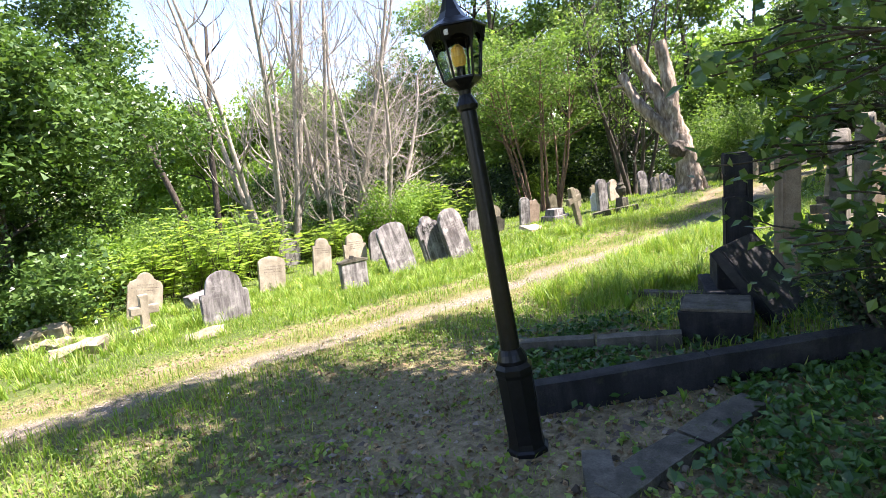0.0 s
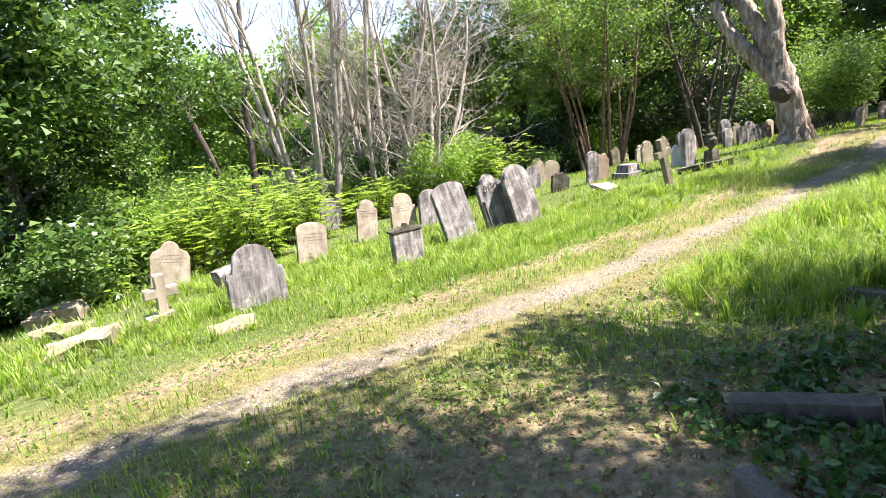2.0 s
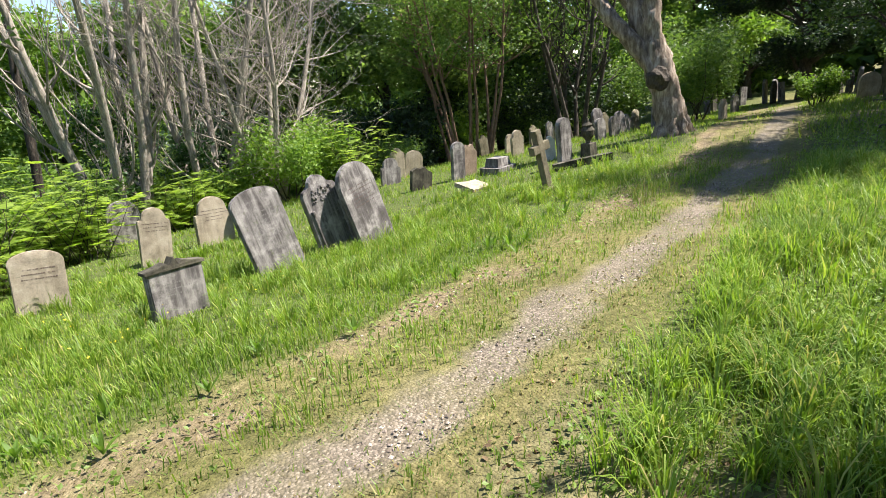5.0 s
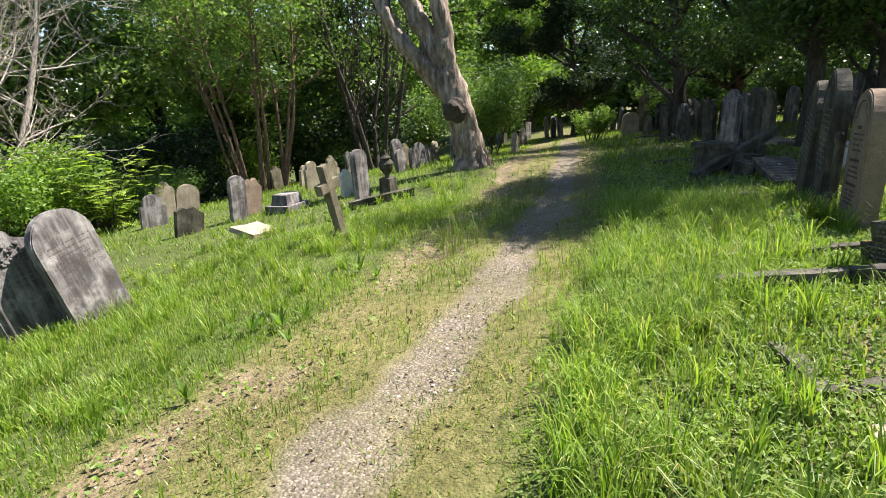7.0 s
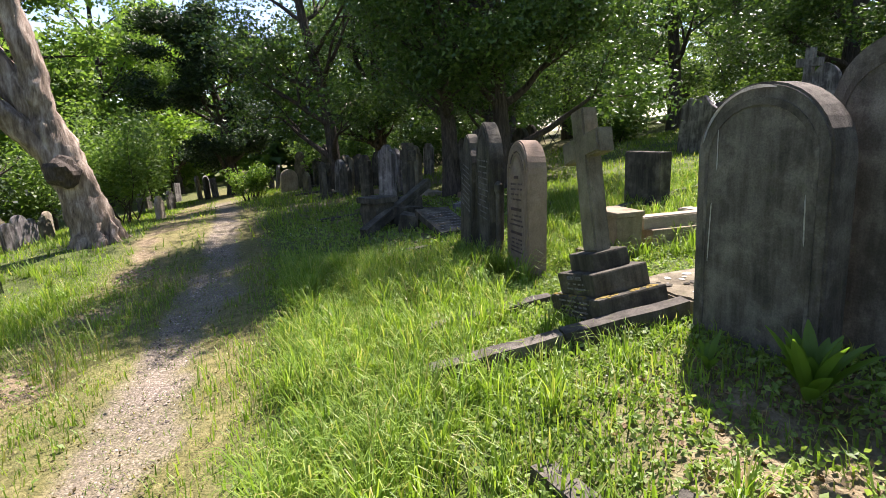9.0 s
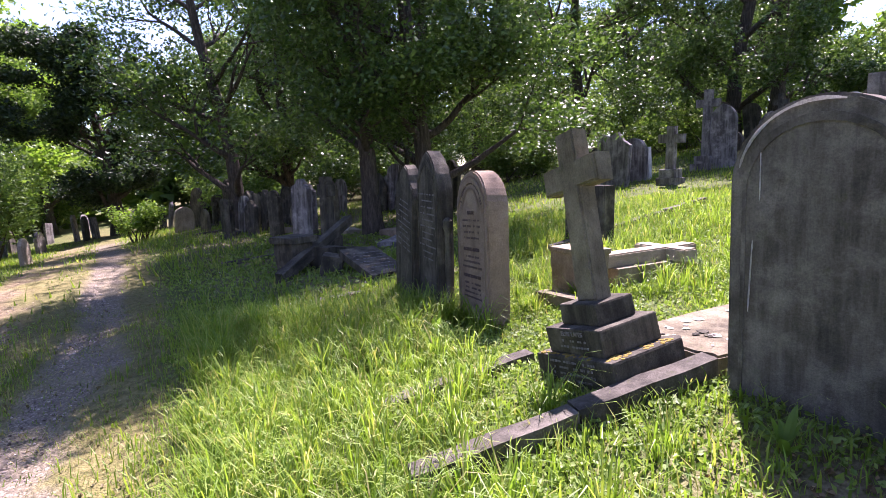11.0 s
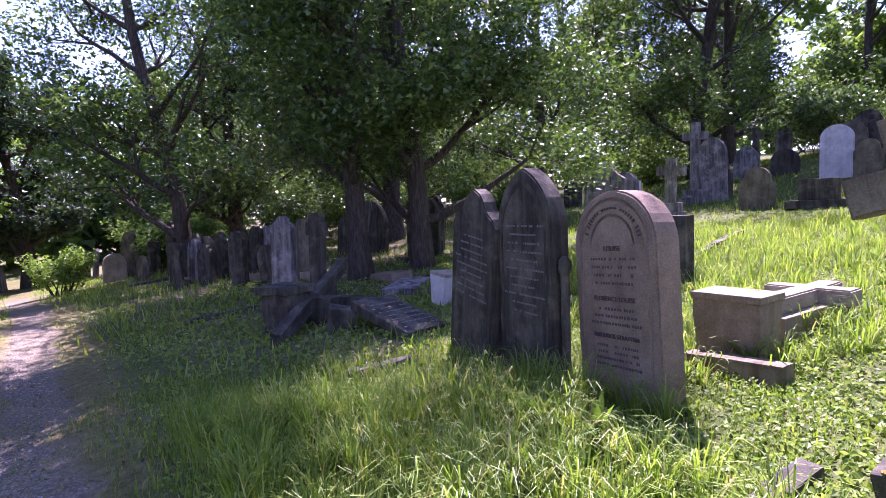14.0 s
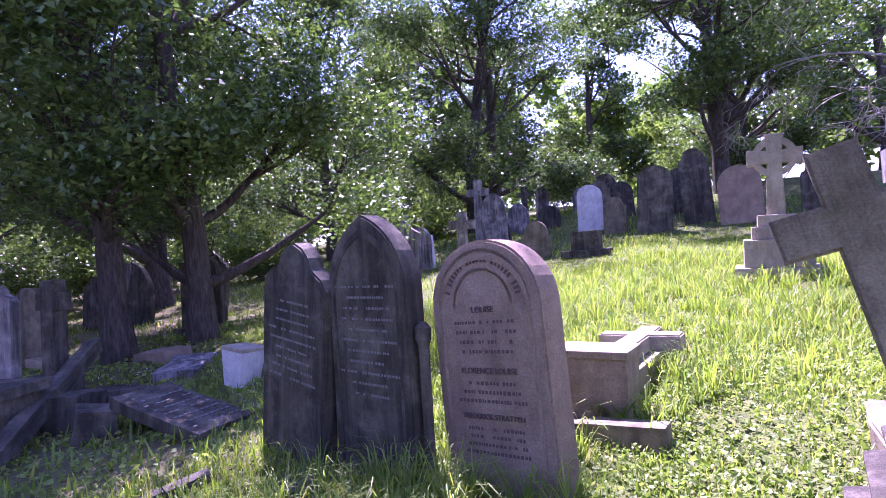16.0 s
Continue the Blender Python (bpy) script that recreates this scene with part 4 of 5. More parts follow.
fc = thing("broken_cross", frame_at(-4.02, 6.83, 150, .05, -6, 0), "broken cream cross on a small rough plinth", "cross")
part("plinth", box(.36, .3, .2, 0, cuts=3, rough=.01), M_CREAM, fc)
part("cross", cross_mesh(.55, .42, .13, .11, .55), M_CREAM, fc, m=pose(.05, 0, .18, 6, 9, 0))
for i, (x, y, a, b, h, rz, lb) in enumerate(((-4.67, 6.11, .75, .4, .2, 20, "rough broken stone lying in long grass"), (-2.87, 5.82, .6, .35, .08, 15, "pale flat slab sunk in grass"), (-5.6, 7.4, .9, .35, .16, -30, "fallen pale slab under the oak"),
                                            (-6.4, 8.8, .8, .4, .3, 12, "tumbled kerb stones under the oak"), (-3.6, 8.9, .45, .3, .35, 40, "broken stone block beside a headstone"))):
    th = thing("fallen_stone", pose(x, y, gz(x, y) - .05, 3, -4, rz), lb, "stone", "fallen stones")
    part("block", box(a, b, h + .05, -.03, cuts=5, rough=.03), M_TAN if i != 4 else M_GREY, th)

# farther graves beyond the leaning row
headstone("shoulder", 4.40, 17.84, 0.62, 0.77, 170, M_GREY, "grey headstone leaning in rough grass", .1, 4, 3)
headstone("ogee", 5.04, 19.30, 0.48, 0.99, 170, M_CREAM, "slim cream headstone with a pointed top", .1, 3)
headstone("round", 5.68, 19.77, 0.63, 0.81, 175, M_CREAM, "small buff rounded headstone", .1, 8)
headstone("broken", 4.44, 15.21, 0.57, 0.56, 170, M_BLACK, "dark stump of a broken headstone", .12, 8)
stone_cross(8.32, 26.03, 1.2, .5, .14, .1, 175, M_WHITE, "small white marble cross far off", 4)
headstone("round", 5.56, 15.42, 0.39, 0.96, 165, M_GREY, "narrow grey headstone with a rounded top", .12, 3)
headstone("broken", 5.98, 15.72, 0.43, 0.82, 165, M_BROWN, "brown headstone leaning against another", .12, 7)
th = thing("fallen_stone", pose(5.01, 13.22, gz(5.01, 13.22) - .03, 14, 6, 30), "pale slab lying tilted in grass", "stone", "fallen stones")
part("block", box(.75, .5, .1, .05, cuts=3, rough=.01), M_CREAM, th)
th = thing("chest_tomb", pose(6.51, 15.01, gz(6.51, 15.01) - .05, 0, 0, 30), "low mossy tomb block", "tomb")
part("base", box(.8, .6, .2, 0), M_GREY, th)
part("lid", box(.6, .42, .22, .2, taper=.85), M_GREY, th)
stone_cross(5.43, 10.78, 1.06, .44, .15, .13, 160, M_DUSK, "brown stone cross leaning over its block base", -12, 3, ((.34, .1),))
headstone("ogee", 7.74, 14.47, 0.33, 0.62, 165, M_WHITE, "bright white marble headstone", .09, -3)
headstone("round", 7.36, 13.21, 0.40, 1.10, 160, M_GREY, "tall narrow grey headstone", .14, -3)
uo = thing("urn_monument", frame_at(8.01, 13.20, 160, .05, -4), "dark stone urn on a pedestal", "monument")
part("pedestal", box(.3, .3, .42, 0, taper=.85), M_BLACK, uo)
part("urn", turned([(.06, .42), (.05, .47), (.14, .6), (.16, .72), (.1, .8), (.12, .84), (.05, .9), (.02, 1.0)], 16), M_BLACK, uo)
kerb_run("grave_kerb", 6.88, 12.95, 8.14, 12.48, .14, .16, M_BLACK, "dark kerb of a grave in grass", 2)
for nm, x, y, w, h in (("c", 10.78, 16.53, 0.23, 0.65), ("c", 11.29, 16.56, 0.23, 0.63), ("c", 13.18, 18.41, 0.27, 0.65), ("c", 15.68, 20.99, 0.23, 0.79), ("c", 9.55, 20.28, 0.26, 0.68), ("c", 15.87, 16.80, 0.31, 0.68)):
    headstone("round" if w < .26 else "shoulder", x, y, max(w, .3) * 1.3, h, 165, M_GREY if h < .68 else M_CREAM, "small weathered headstone near the dead tree", .1, rng.uniform(-6, 6), 2)
for i, (x, y, w, h) in enumerate(((25.97, 23.69, 0.38, 1.19), (25.32, 22.70, 0.36, 1.06), (25.74, 22.57, 0.36, 0.95), (27.70, 21.11, 0.51, 1.03), (28.73, 22.30, 0.38, 0.88), (29.33, 23.35, 0.39, 0.88), (28.69, 25.42, 0.82, 1.09), (31.5, 25.2, .5, .9), (27.6, 26.5, .5, 1.0), (24.5, 25.5, .5, 1.0), (21, 21, .5, .8), (19, 22.5, .5, .9), (22.5, 24, .5, .9))):
    headstone(("round", "shoulder", "square")[i % 3], x, y, max(w, .42), h, 160 + 8 * (i % 3), M_BLACK if i % 2 else M_GREY, "far headstone at the end of the track", .11, rng.uniform(-5, 5), 2)
rr = headstone("round", 22.30, 16.35, 0.70, 0.89, 215, M_CREAM, "round-topped buff headstone beside the track", .14, 2, 0, 0, None, True)

# ---- graves right of the path ----
for i, (x, y, w, h, lb) in enumerate(((23.76, 16.48, 1.06, 1.54, "dark headstone in the shade of the oaks"), (19.50, 13.18, 0.36, 1.56, "slim dark cross-topped stone in shade"), (17.75, 11.87, 0.59, 1.02, "dark headstone leaning in shade"), (17.72, 11.21, 0.58, 1.11, "broad dark headstone in shade"), (15.78, 10.10, 0.27, 1.10, "narrow leaning headstone in shade"),
                                     (16.34, 9.49, 0.52, 1.16, "grey pointed headstone in shade"), (17.88, 10.50, 0.25, 1.13, "pale narrow headstone catching sun"), (19.45, 8.49, 0.86, 1.15, "rounded dark headstone beneath oaks"), (19.29, 7.91, 0.86, 1.36, "broad gothic headstone beneath oaks"), (17.55, 6.21, 0.64, 1.30, "dark shouldered headstone in deep shade"),
                                     (20.8, 12.6, .6, 1.0, "dark headstone in a shaded row"), (22, 14, .6, 1.0, "dark headstone in a shaded row"), (19.2, 11.2, .5, 1.1, "leaning headstone in a shaded row"), (16.8, 11.2, .5, .9, "dark headstone in a shaded row"), (21.5, 10.2, .6, 1.1, "dark headstone beneath oaks"))):
    headstone(("shoulder", "ogee", "round", "gothic")[i % 4], x, y, max(w, .4), h, 300 + 7 * (i % 4), M_BLACK if i % 3 != 2 else M_GREY, lb, .13, rng.uniform(-4, 7), rng.uniform(-3, 5))
headstone("ogee", 13.17, 8.52, 0.44, 1.37, 300, M_GREY, "tall grey headstone behind a cross pillar", .13, 3, 0)
nn = stone_cross(12.73, 7.89, 1.05, .34, .2, .17, 310, M_BLACK, "worn stone cross on a stepped block base in shade", 3, 0, ((.62, .16), (.42, .22)), arm_z=.78)
th = thing("broken_pedestal", frame_at(11.47, 8.04, 300, .05), "broken dark pedestal tipped in grass", "pedestal")
part("block", box(.42, .4, .5, 0, cuts=3, rough=.01), M_BLACK, th)
part("cap", box(.55, .5, .1, .5), M_BLACK, th)
bx0, by0, bx1, by1 = 10.60, 7.94, 13.1, 7.45
th = thing("fallen_beam", look((bx0, by0, gz(bx0, by0) + .06), (bx1, by1, gz(bx1, by1) + .62)), "long fallen kerb leaning on rubble", "stone", "fallen stones")
part("beam", box(.13, .16, 2.3, -2.3, cuts=3, rough=.006), M_BLACK, th)
sl = thing("fallen_headstone", pose(10.6, 6.6, gz(10.6, 6.6) + .02, 0, 0, 38) @ pose(0, 0, 0, 0, -11, 0), "inscribed dark headstone lying tilted on the ground", "headstone")
part("slab", box(1.1, .55, .1, .06, cuts=3, rough=.004), M_BLACK, sl)
bm = bmesh.new()
for i in range(7):
    for j in range(9):
        if rng.random() > .2:
            bmesh.ops.create_cube(bm, size=1, matrix=Matrix.Translation((-.42 + i * .12, -.2 + j * .05, .163)) @ Matrix.Diagonal((.02, .035, .004, 1)))
tagged(part("inscription", bm, M_CARVE_PALE, sl, "pale worn lettering"), kind="stuff")
pt = thing("stone_pot", pose(11.5, 6.06, gz(11.5, 6.06) - .04, 4, -7, 35), "white square tapered stone flower pot, tilted in the grass", "pot")
part("body", box(.24, .24, .4, 0, .01, .003, taper=1.3), M_WHITE, pt)
part("rim", box(.32, .32, .04, .4, .008, .002), M_CREAM, pt, "stained stone rim")
headstone("ogee", 9.2, 5.86, 0.68, 1.41, 335, M_BLACK, "black inscribed headstone with a curved top", .13, 7.8, 1, 9, M_CARVE_PALE)
pp = headstone("gothic", 8.51, 5.47, 0.66, 1.51, 335, M_BLACK, "tall black gothic-arched headstone with pale lettering", .15, 0.3, 1, 11, M_CARVE_PALE, True)
for s in (-1, 1):
    part("side_column", turned([(.045, 0), (.045, .12), (.03, .15), (.03, .82), (.045, .86), (.045, .92), (.02, .95)], 12), M_BLACK, pp, m=pose(s * .375, 0, 0.02))
qq = headstone("round", 7.87, 4.985, 0.69, 1.29, 335, M_BROWN, "pink-brown round-topped headstone with carved inscription", .19, -3.6, 2.0, 0, None, True)
for i, (txt, s) in enumerate((("FLORENCE LOUISE", .042), ("FREDERICK STRATTEN", .038))):
    lettering(qq, txt, s, 0, -.099, (.68, .45)[i], M_CARVE)
lettering(qq, "LOUISE", .044, 0, -.099, .99, M_CARVE)
bm = bmesh.new()
for r_a in (.175, .275):
    ring = [[bm.verts.new((r_ * math.cos(radians(a_)), -.0995, 1.03 + r_ * math.sin(radians(a_)))) for a_ in range(0, 181, 9)] for r_ in (r_a, r_a + .012)]
    for i in range(20):
        bm.faces.new([ring[0][i], ring[0][i + 1], ring[1][i + 1], ring[1][i]])
bmesh.ops.solidify(bm, geom=list(bm.faces), thickness=.006)
part("arched_band", bm, M_BROWN, qq, "raised band round the arched top")
bm = bmesh.new()
for i in range(26):
    if i % 7 != 3:
        bmesh.ops.create_cube(bm, size=1, matrix=Matrix.Translation((.232 * math.cos(radians(12 + 6 * i)), -.096, 1.03 + .232 * math.sin(radians(12 + 6 * i)))) @ Matrix.Rotation(radians(78 - 6 * i), 4, "Y") @ Matrix.Diagonal((.013, .004, .032, 1)))
tagged(part("inscription", bm, M_CARVE, qq, "worn lettering round the arch"), kind="stuff")
bars(.6, 1.2, .19, .94, 4, M_CARVE, qq, .05, .02)
bars(.6, 1.2, .19, .63, 3, M_CARVE, qq, .045, .02)
bars(.6, 1.2, .19, .40, 4, M_CARVE, qq, .04, .018)
def run_mark(parent, pts, w, y, label):
    """A thin crust of pale lichen or lime along a line on a stone's face."""
    bm = bmesh.new()
    rows_ = []
    for i, (x, z) in enumerate(pts):
        ww = w * (1 + .6 * noise.noise(Vector((x * 40, z * 40, 1)))) * (.35 if i in (0, len(pts) - 1) else 1)
        dx_, dz_ = pts[min(i + 1, len(pts) - 1)][0] - pts[max(i - 1, 0)][0], pts[min(i + 1, len(pts) - 1)][1] - pts[max(i - 1, 0)][1]
        k = ww / (math.hypot(dx_, dz_) + 1e-6)
        rows_.append([bm.verts.new((x - dz_ * k, y, z + dx_ * k)), bm.verts.new((x + dz_ * k, y, z - dx_ * k))])
    for p, q in zip(rows_, rows_[1:]):
        bm.faces.new([p[0], p[1], q[1], q[0]])
    bmesh.ops.solidify(bm, geom=list(bm.faces), thickness=.003)
    part("lichen_run", bm, M_WHITE, parent, label)


big = headstone("round", 5.64, 3.45, 0.747, 1.36, 322, M_SOOT, "large black round-topped headstone with pale stains", .17, -0.5, 0, 0, None, True)
run_mark(big, arc(0, 1.075, .335, 75, 168, 16), .007, -.093, "pale lichen along the arched border")
run_mark(big, [(-.235, 1.22 - .02 * i + .0) for i in range(12)], .003, -.09, "pale drip stain")
run_mark(big, [(-.262 - .0012 * i, .82 - .03 * i) for i in range(12)], .004, -.09, "pale drip stain")
run_mark(big, [(.262 + .001 * i, .9 - .03 * i) for i in range(9)], .004, -.09, "pale drip stain")
stone_cross(7.15, 2.3, 1.0, .62, .2, .17, 322, M_GREY, "tall grey stone cross on a stepped base in shade", 0, 0, ((.7, .2), (.52, .2), (.38, .2)), arm_z=.74)
headstone("round", 5.48, 2.97, 0.64, 1.51, 322, M_SOOT, "second large black round-topped headstone", .17, 2, 0, 0, None, True)
gg = thing("stone_cross", pose(6.302, 4.207, gz(6.302, 4.207) - .012, 0, 0, 212.2) @ pose(0, 0, 0, 5.9, -10.8, 0), "brown stone cross leaning on three tilted inscribed steps", "cross", "crosses")
part("step", box(.66, .5, .24, -.05, .014, .006), M_BLACK, gg)
part("step", box(.465, .415, .152, .189, .012, .005), M_BLACK, gg)
part("step", box(.312, .275, .122, .34, .012, .005), M_BLACK, gg)
part("cross", cross_mesh(.985, .475, .157, .125, .736), M_DUSK, gg, m=pose(0, 0, .45, -7.8, -3.5, 0))
lettering(gg, "ELSIE LAPES", .036, 0, -.2115, .298, M_CARVE_PALE)
bars(.4, 1, .423, .27, 2, M_CARVE_PALE, gg, .034, .013)
bars(.56, 1, .508, .16, 4, M_CARVE_PALE, gg, .034, .014)
bm = bmesh.new()
for i in range(60):
    on_side = i % 3
    mx_, my_ = (rng.uniform(-.3, .3), rng.uniform(-.245, -.21)) if on_side == 0 else (rng.uniform(.24, .32), rng.uniform(-.2, .2))
    bmesh.ops.create_icosphere(bm, subdivisions=1, radius=rng.uniform(.008, .02), matrix=Matrix.Translation((mx_, my_, .19)) @ Matrix.Diagonal((1, 1, .45, 1)))
tagged(part("moss", bm, M_GOLDMOSS, gg, "orange moss on the steps"), kind="stuff")
kerb_run("grave_kerb", 5.38, 5.22, 6.08, 3.72, .11, .11, M_KERB, "long low kerb in front of the stone cross", 2)
kerb_run("grave_kerb", 6.2, 5.58, 6.75, 4.62, .1, .07, M_KERB, "low kerb half buried in grass", 2)
th = thing("ledger_slab", pose(6.66, 3.68, gz(6.66, 3.68) - .05, 0, 0, 32) @ pose(0, 0, 0, 0, 1.5, 0), "broad weathered ledger slab blotched with white lichen", "slab")
bm = slab_mesh([(-.5, -.7), (-.28, -.72), (.0, -.7), (.2, -.69), (.21, -.3), (.17, .1), (.08, .37), (-.2, .36), (-.36, .38), (-.44, .34), (-.5, .37), (-.53, .1), (-.5, -.1), (-.47, -.2), (-.51, -.4)], .17, .014, .006)
bmesh.ops.rotate(bm, cent=(0, 0, 0), matrix=Matrix.Rotation(radians(-90), 3, "X"), verts=bm.verts)
part("slab", bm, M_DUSK, th, m=pose(0, 0, .1))
for i in range(34):
    bm = bmesh.new()
    bmesh.ops.create_circle(bm, cap_ends=True, segments=11, radius=rng.choice((.008, .014, .022, .034)))
    for v in bm.verts:
        v.co *= 1 + .5 * noise.noise(v.co * 60 + Vector((i, 0, 0)))
    bmesh.ops.solidify(bm, geom=list(bm.faces), thickness=.002)
    part("lichen", bm, M_WHITE if i % 4 else M_BLACK, th, "pale lichen spot" if i % 4 else "dark lichen spot", m=pose(rng.uniform(-.42, .1), rng.uniform(-.62, .32), .189))
mm = thing("box_tomb", pose(8.23, 4.12, gz(8.23, 4.12) - .05, 0, 0, -148), "low pale box tomb with a worn front", "tomb")
part("body", box(.45, .28, .45, 0, cuts=3, rough=.006), M_TAN, mm)
part("lid", box(.49, .31, .05, .45), M_TAN, mm)
kerb_run("grave_kerb", 8.2, 4.48, 7.62, 4.14, .12, .12, M_DUSK, "brown kerb with lettering before the box tomb", 1)
headstone("square", 10.58, 3.68, 0.68, 0.76, 322, M_BLACK, "dark square-topped tablet on open grass", .2, 1)
th = thing("fallen_cross", pose(8.35, 3.93, gz(8.5, 3.7) - .05, 0, 0, 212), "pale stone cross lying along a low slab behind the tomb", "cross", "fallen stones")
part("bed", box(.34, 1.0, .23, 0, .014, .006, at=(0, .58)), M_TAN, th)
part("cross", cross_mesh(1.15, .62, .17, .13, .7), M_CREAM, th, m=pose(0, .03, .29, -90, 0, 0))
kerb_run("grave_kerb", 10.20, 4.20, 13.17, 1.31, .1, .1, M_KERB, "low kerb running across open grass", 3)
for i, (k, x, y, w, h, mt, lb) in enumerate((("broken", 17.93, 2.02, 1.04, 1.38, M_GREY, "ivy-stained broken grey headstone"), ("square", 18.58, 1.05, 0.51, 0.84, M_WHITE, "pale upright square-topped headstone"), ("gothic", 18.26, -0.85, 0.67, 1.62, M_GREY, "grey gothic headstone in light shade"), ("round", 19.79, -3.62, 0.70, 0.70, M_BLACK, "dark low rounded headstone"),
                                        ("round", 17.65, -3.50, 0.67, 1.27, M_WHITE, "pale rounded headstone with a dark mark"), ("shoulder", 18.66, -5.17, 0.57, 0.99, M_BLACK, "dark shouldered headstone near others"), ("round", 15.50, -3.66, 0.80, 1.61, M_BLACK, "large dark rounded headstone"), ("shoulder", 15.12, -4.74, 0.68, 1.82, M_BLACK, "tall dark shouldered headstone"),
                                        ("round", 14.07, -4.85, 0.89, 1.31, M_BROWN, "broad brown rounded headstone"), ("round", 18.52, 1.32, 0.77, 1.12, M_GREY, "mottled grey rounded headstone"), ("shoulder", 16.64, 6.28, 0.79, 1.26, M_BLACK, "dark headstone below the oak"), ("gothic", 19.12, 7.77, 1.20, 1.35, M_BLACK, "dark gothic headstone below the oak"),
                                        ("round", 16.4, -5.6, .7, 1.2, M_BLACK, "dark rounded headstone in a row"), ("shoulder", 13.2, -6.2, .7, 1.2, M_BLACK, "dark headstone near the celtic cross"), ("round", 20.5, -6.5, .7, 1.1, M_BLACK, "dark headstone at the wood edge"))):
    headstone(k, x, y, w, h, 318, mt, lb, .14, rng.uniform(-3, 4), rng.uniform(-2, 4))
stone_cross(16.75, 0.87, 1.0, .62, .2, .16, 318, M_GREY, "stout grey stone cross on a low base", 2, 0, ((.5, .2), (.4, .2)), arm_z=.72)
stone_cross(18.60, -0.55, 1.7, .6, .2, .16, 318, M_GREY, "tall grey stone cross with flared head", 2, 0, ((.6, .2), (.45, .2)), arm_z=.8)
stone_cross(20.60, -3.30, 1.3, .4, .16, .14, 318, M_BLACK, "dark slender stone cross", 1, 0, ((.5, .2),), arm_z=.8)
stone_cross(16.05, 6.61, 1.15, .5, .17, .14, 318, M_BLACK, "dark stone cross below the oak", 2, 0, ((.4, .15),), arm_z=.8)
th = thing("stepped_base", frame_at(15.07, -1.27, 318, .04), "dark stepped monument base", "monument")
part("step", box(1.0, .7, .16, 0), M_BLACK, th)
part("block", box(.6, .45, .4, .16), M_BLACK, th)

# celtic cross
cc = thing("celtic_cross", frame_at(10.04, -0.20, 322, .05, 2, 0), "pale celtic wheel cross on stepped base in sun", "cross")
z = 0
for sw, sh in ((.95, .18), (.74, .34), (.56, .16), (.42, .14)):
    part("step", box(sw, sw * .8, sh, z), M_CREAM, cc)
    z += sh
part("cross", cross_mesh(1.02, .6, .16, .13, .72, .25), M_CREAM, cc, m=pose(0, 0, z - .02))
ro, ri, n = .245, .17, 40
bm = bmesh.new()
vv = [[bm.verts.new((r * math.cos(2 * math.pi * i / n), yy, z + .715 + r * math.sin(2 * math.pi * i / n))) for i in range(n)] for r, yy in ((ri, -.05), (ro, -.05), (ro, .05), (ri, .05))]
for a_ in range(4):
    for i in range(n):
        bm.faces.new([vv[a_][i], vv[a_][(i + 1) % n], vv[(a_ + 1) % 4][(i + 1) % n], vv[(a_ + 1) % 4][i]])
bmesh.ops.recalc_face_normals(bm, faces=list(bm.faces))
part("wheel", bm, M_CREAM, cc)

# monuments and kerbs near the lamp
# pillar, post, slab, block and tall kerb carry deep shade in their colour
mo = stone_cross(2.85, 1.94, 1.0, .02, .2, .2, 300, M_SHADED, "dark square pillar on a stepped base beside the lamp", 0, 0, ((.75, .22), (.5, .25)), "monuments")
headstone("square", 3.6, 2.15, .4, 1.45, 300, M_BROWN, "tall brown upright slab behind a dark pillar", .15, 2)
headstone("square", 3.2, 2.25, .14, 1.35, 300, M_SHADED, "narrow dark upright post stone", .14, 1)
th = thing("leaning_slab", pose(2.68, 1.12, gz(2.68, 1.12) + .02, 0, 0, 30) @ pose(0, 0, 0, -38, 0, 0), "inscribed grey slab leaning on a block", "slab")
part("slab", slab_mesh(head_outline("square", .75, .72), .1), M_SHADED, th)
th = thing("stone_block", pose(1.93, 1.04, gz(1.93, 1.04) - .05, 0, 0, -40), "dark stone block with a paler top", "block")
part("block", box(.5, .42, .3, 0, cuts=3, rough=.006), M_SHADED, th)
part("cap", box(.47, .39, .03, .3), M_KERB, th)
kerb_run("grave_kerb", .22, .42, 2.3, .05, .1, .2, M_SHADED, "tall dark inscribed kerb beside the lamp post", 2)
kerb_run("grave_kerb", .22, 1.06, .16, .48, .1, .14, M_KERB, "short kerb end stone near the lamp", 1)
kerb_run("grave_kerb", 0.53, 1.65, 1.6, .95, .1, .12, M_KERB, "ivy-covered low kerb", 2)
kerb_run("grave_kerb", 2.35, 3.06, 2.71, 2.12, .1, .08, M_BLACK, "dark kerb sunk in grass", 2)
kerb_run("grave_kerb", .14, -.62, 1.25, -.15, .16, .06, M_KERB, "broken pale kerb slab by the lamp", 2)
kerb_run("grave_kerb", .1, -.65, .25, -.25, .14, .05, M_KERB, "short broken kerb piece by the lamp", 1)
kerb_run("grave_kerb", 4.55, 4.5, 4.12, 4.12, .1, .05, M_KERB, "low kerb round a leaf-strewn grave", 1)
kerb_run("grave_kerb", 4.16, 4.14, 4.42, 3.93, .09, .03, M_KERB, "low kerb round a leaf-strewn grave", 1)
kerb_run("grave_kerb", 3.92, 3.92, 4.3, 3.45, .14, .04, M_CREAM, "pale stone edging in grass", 1)

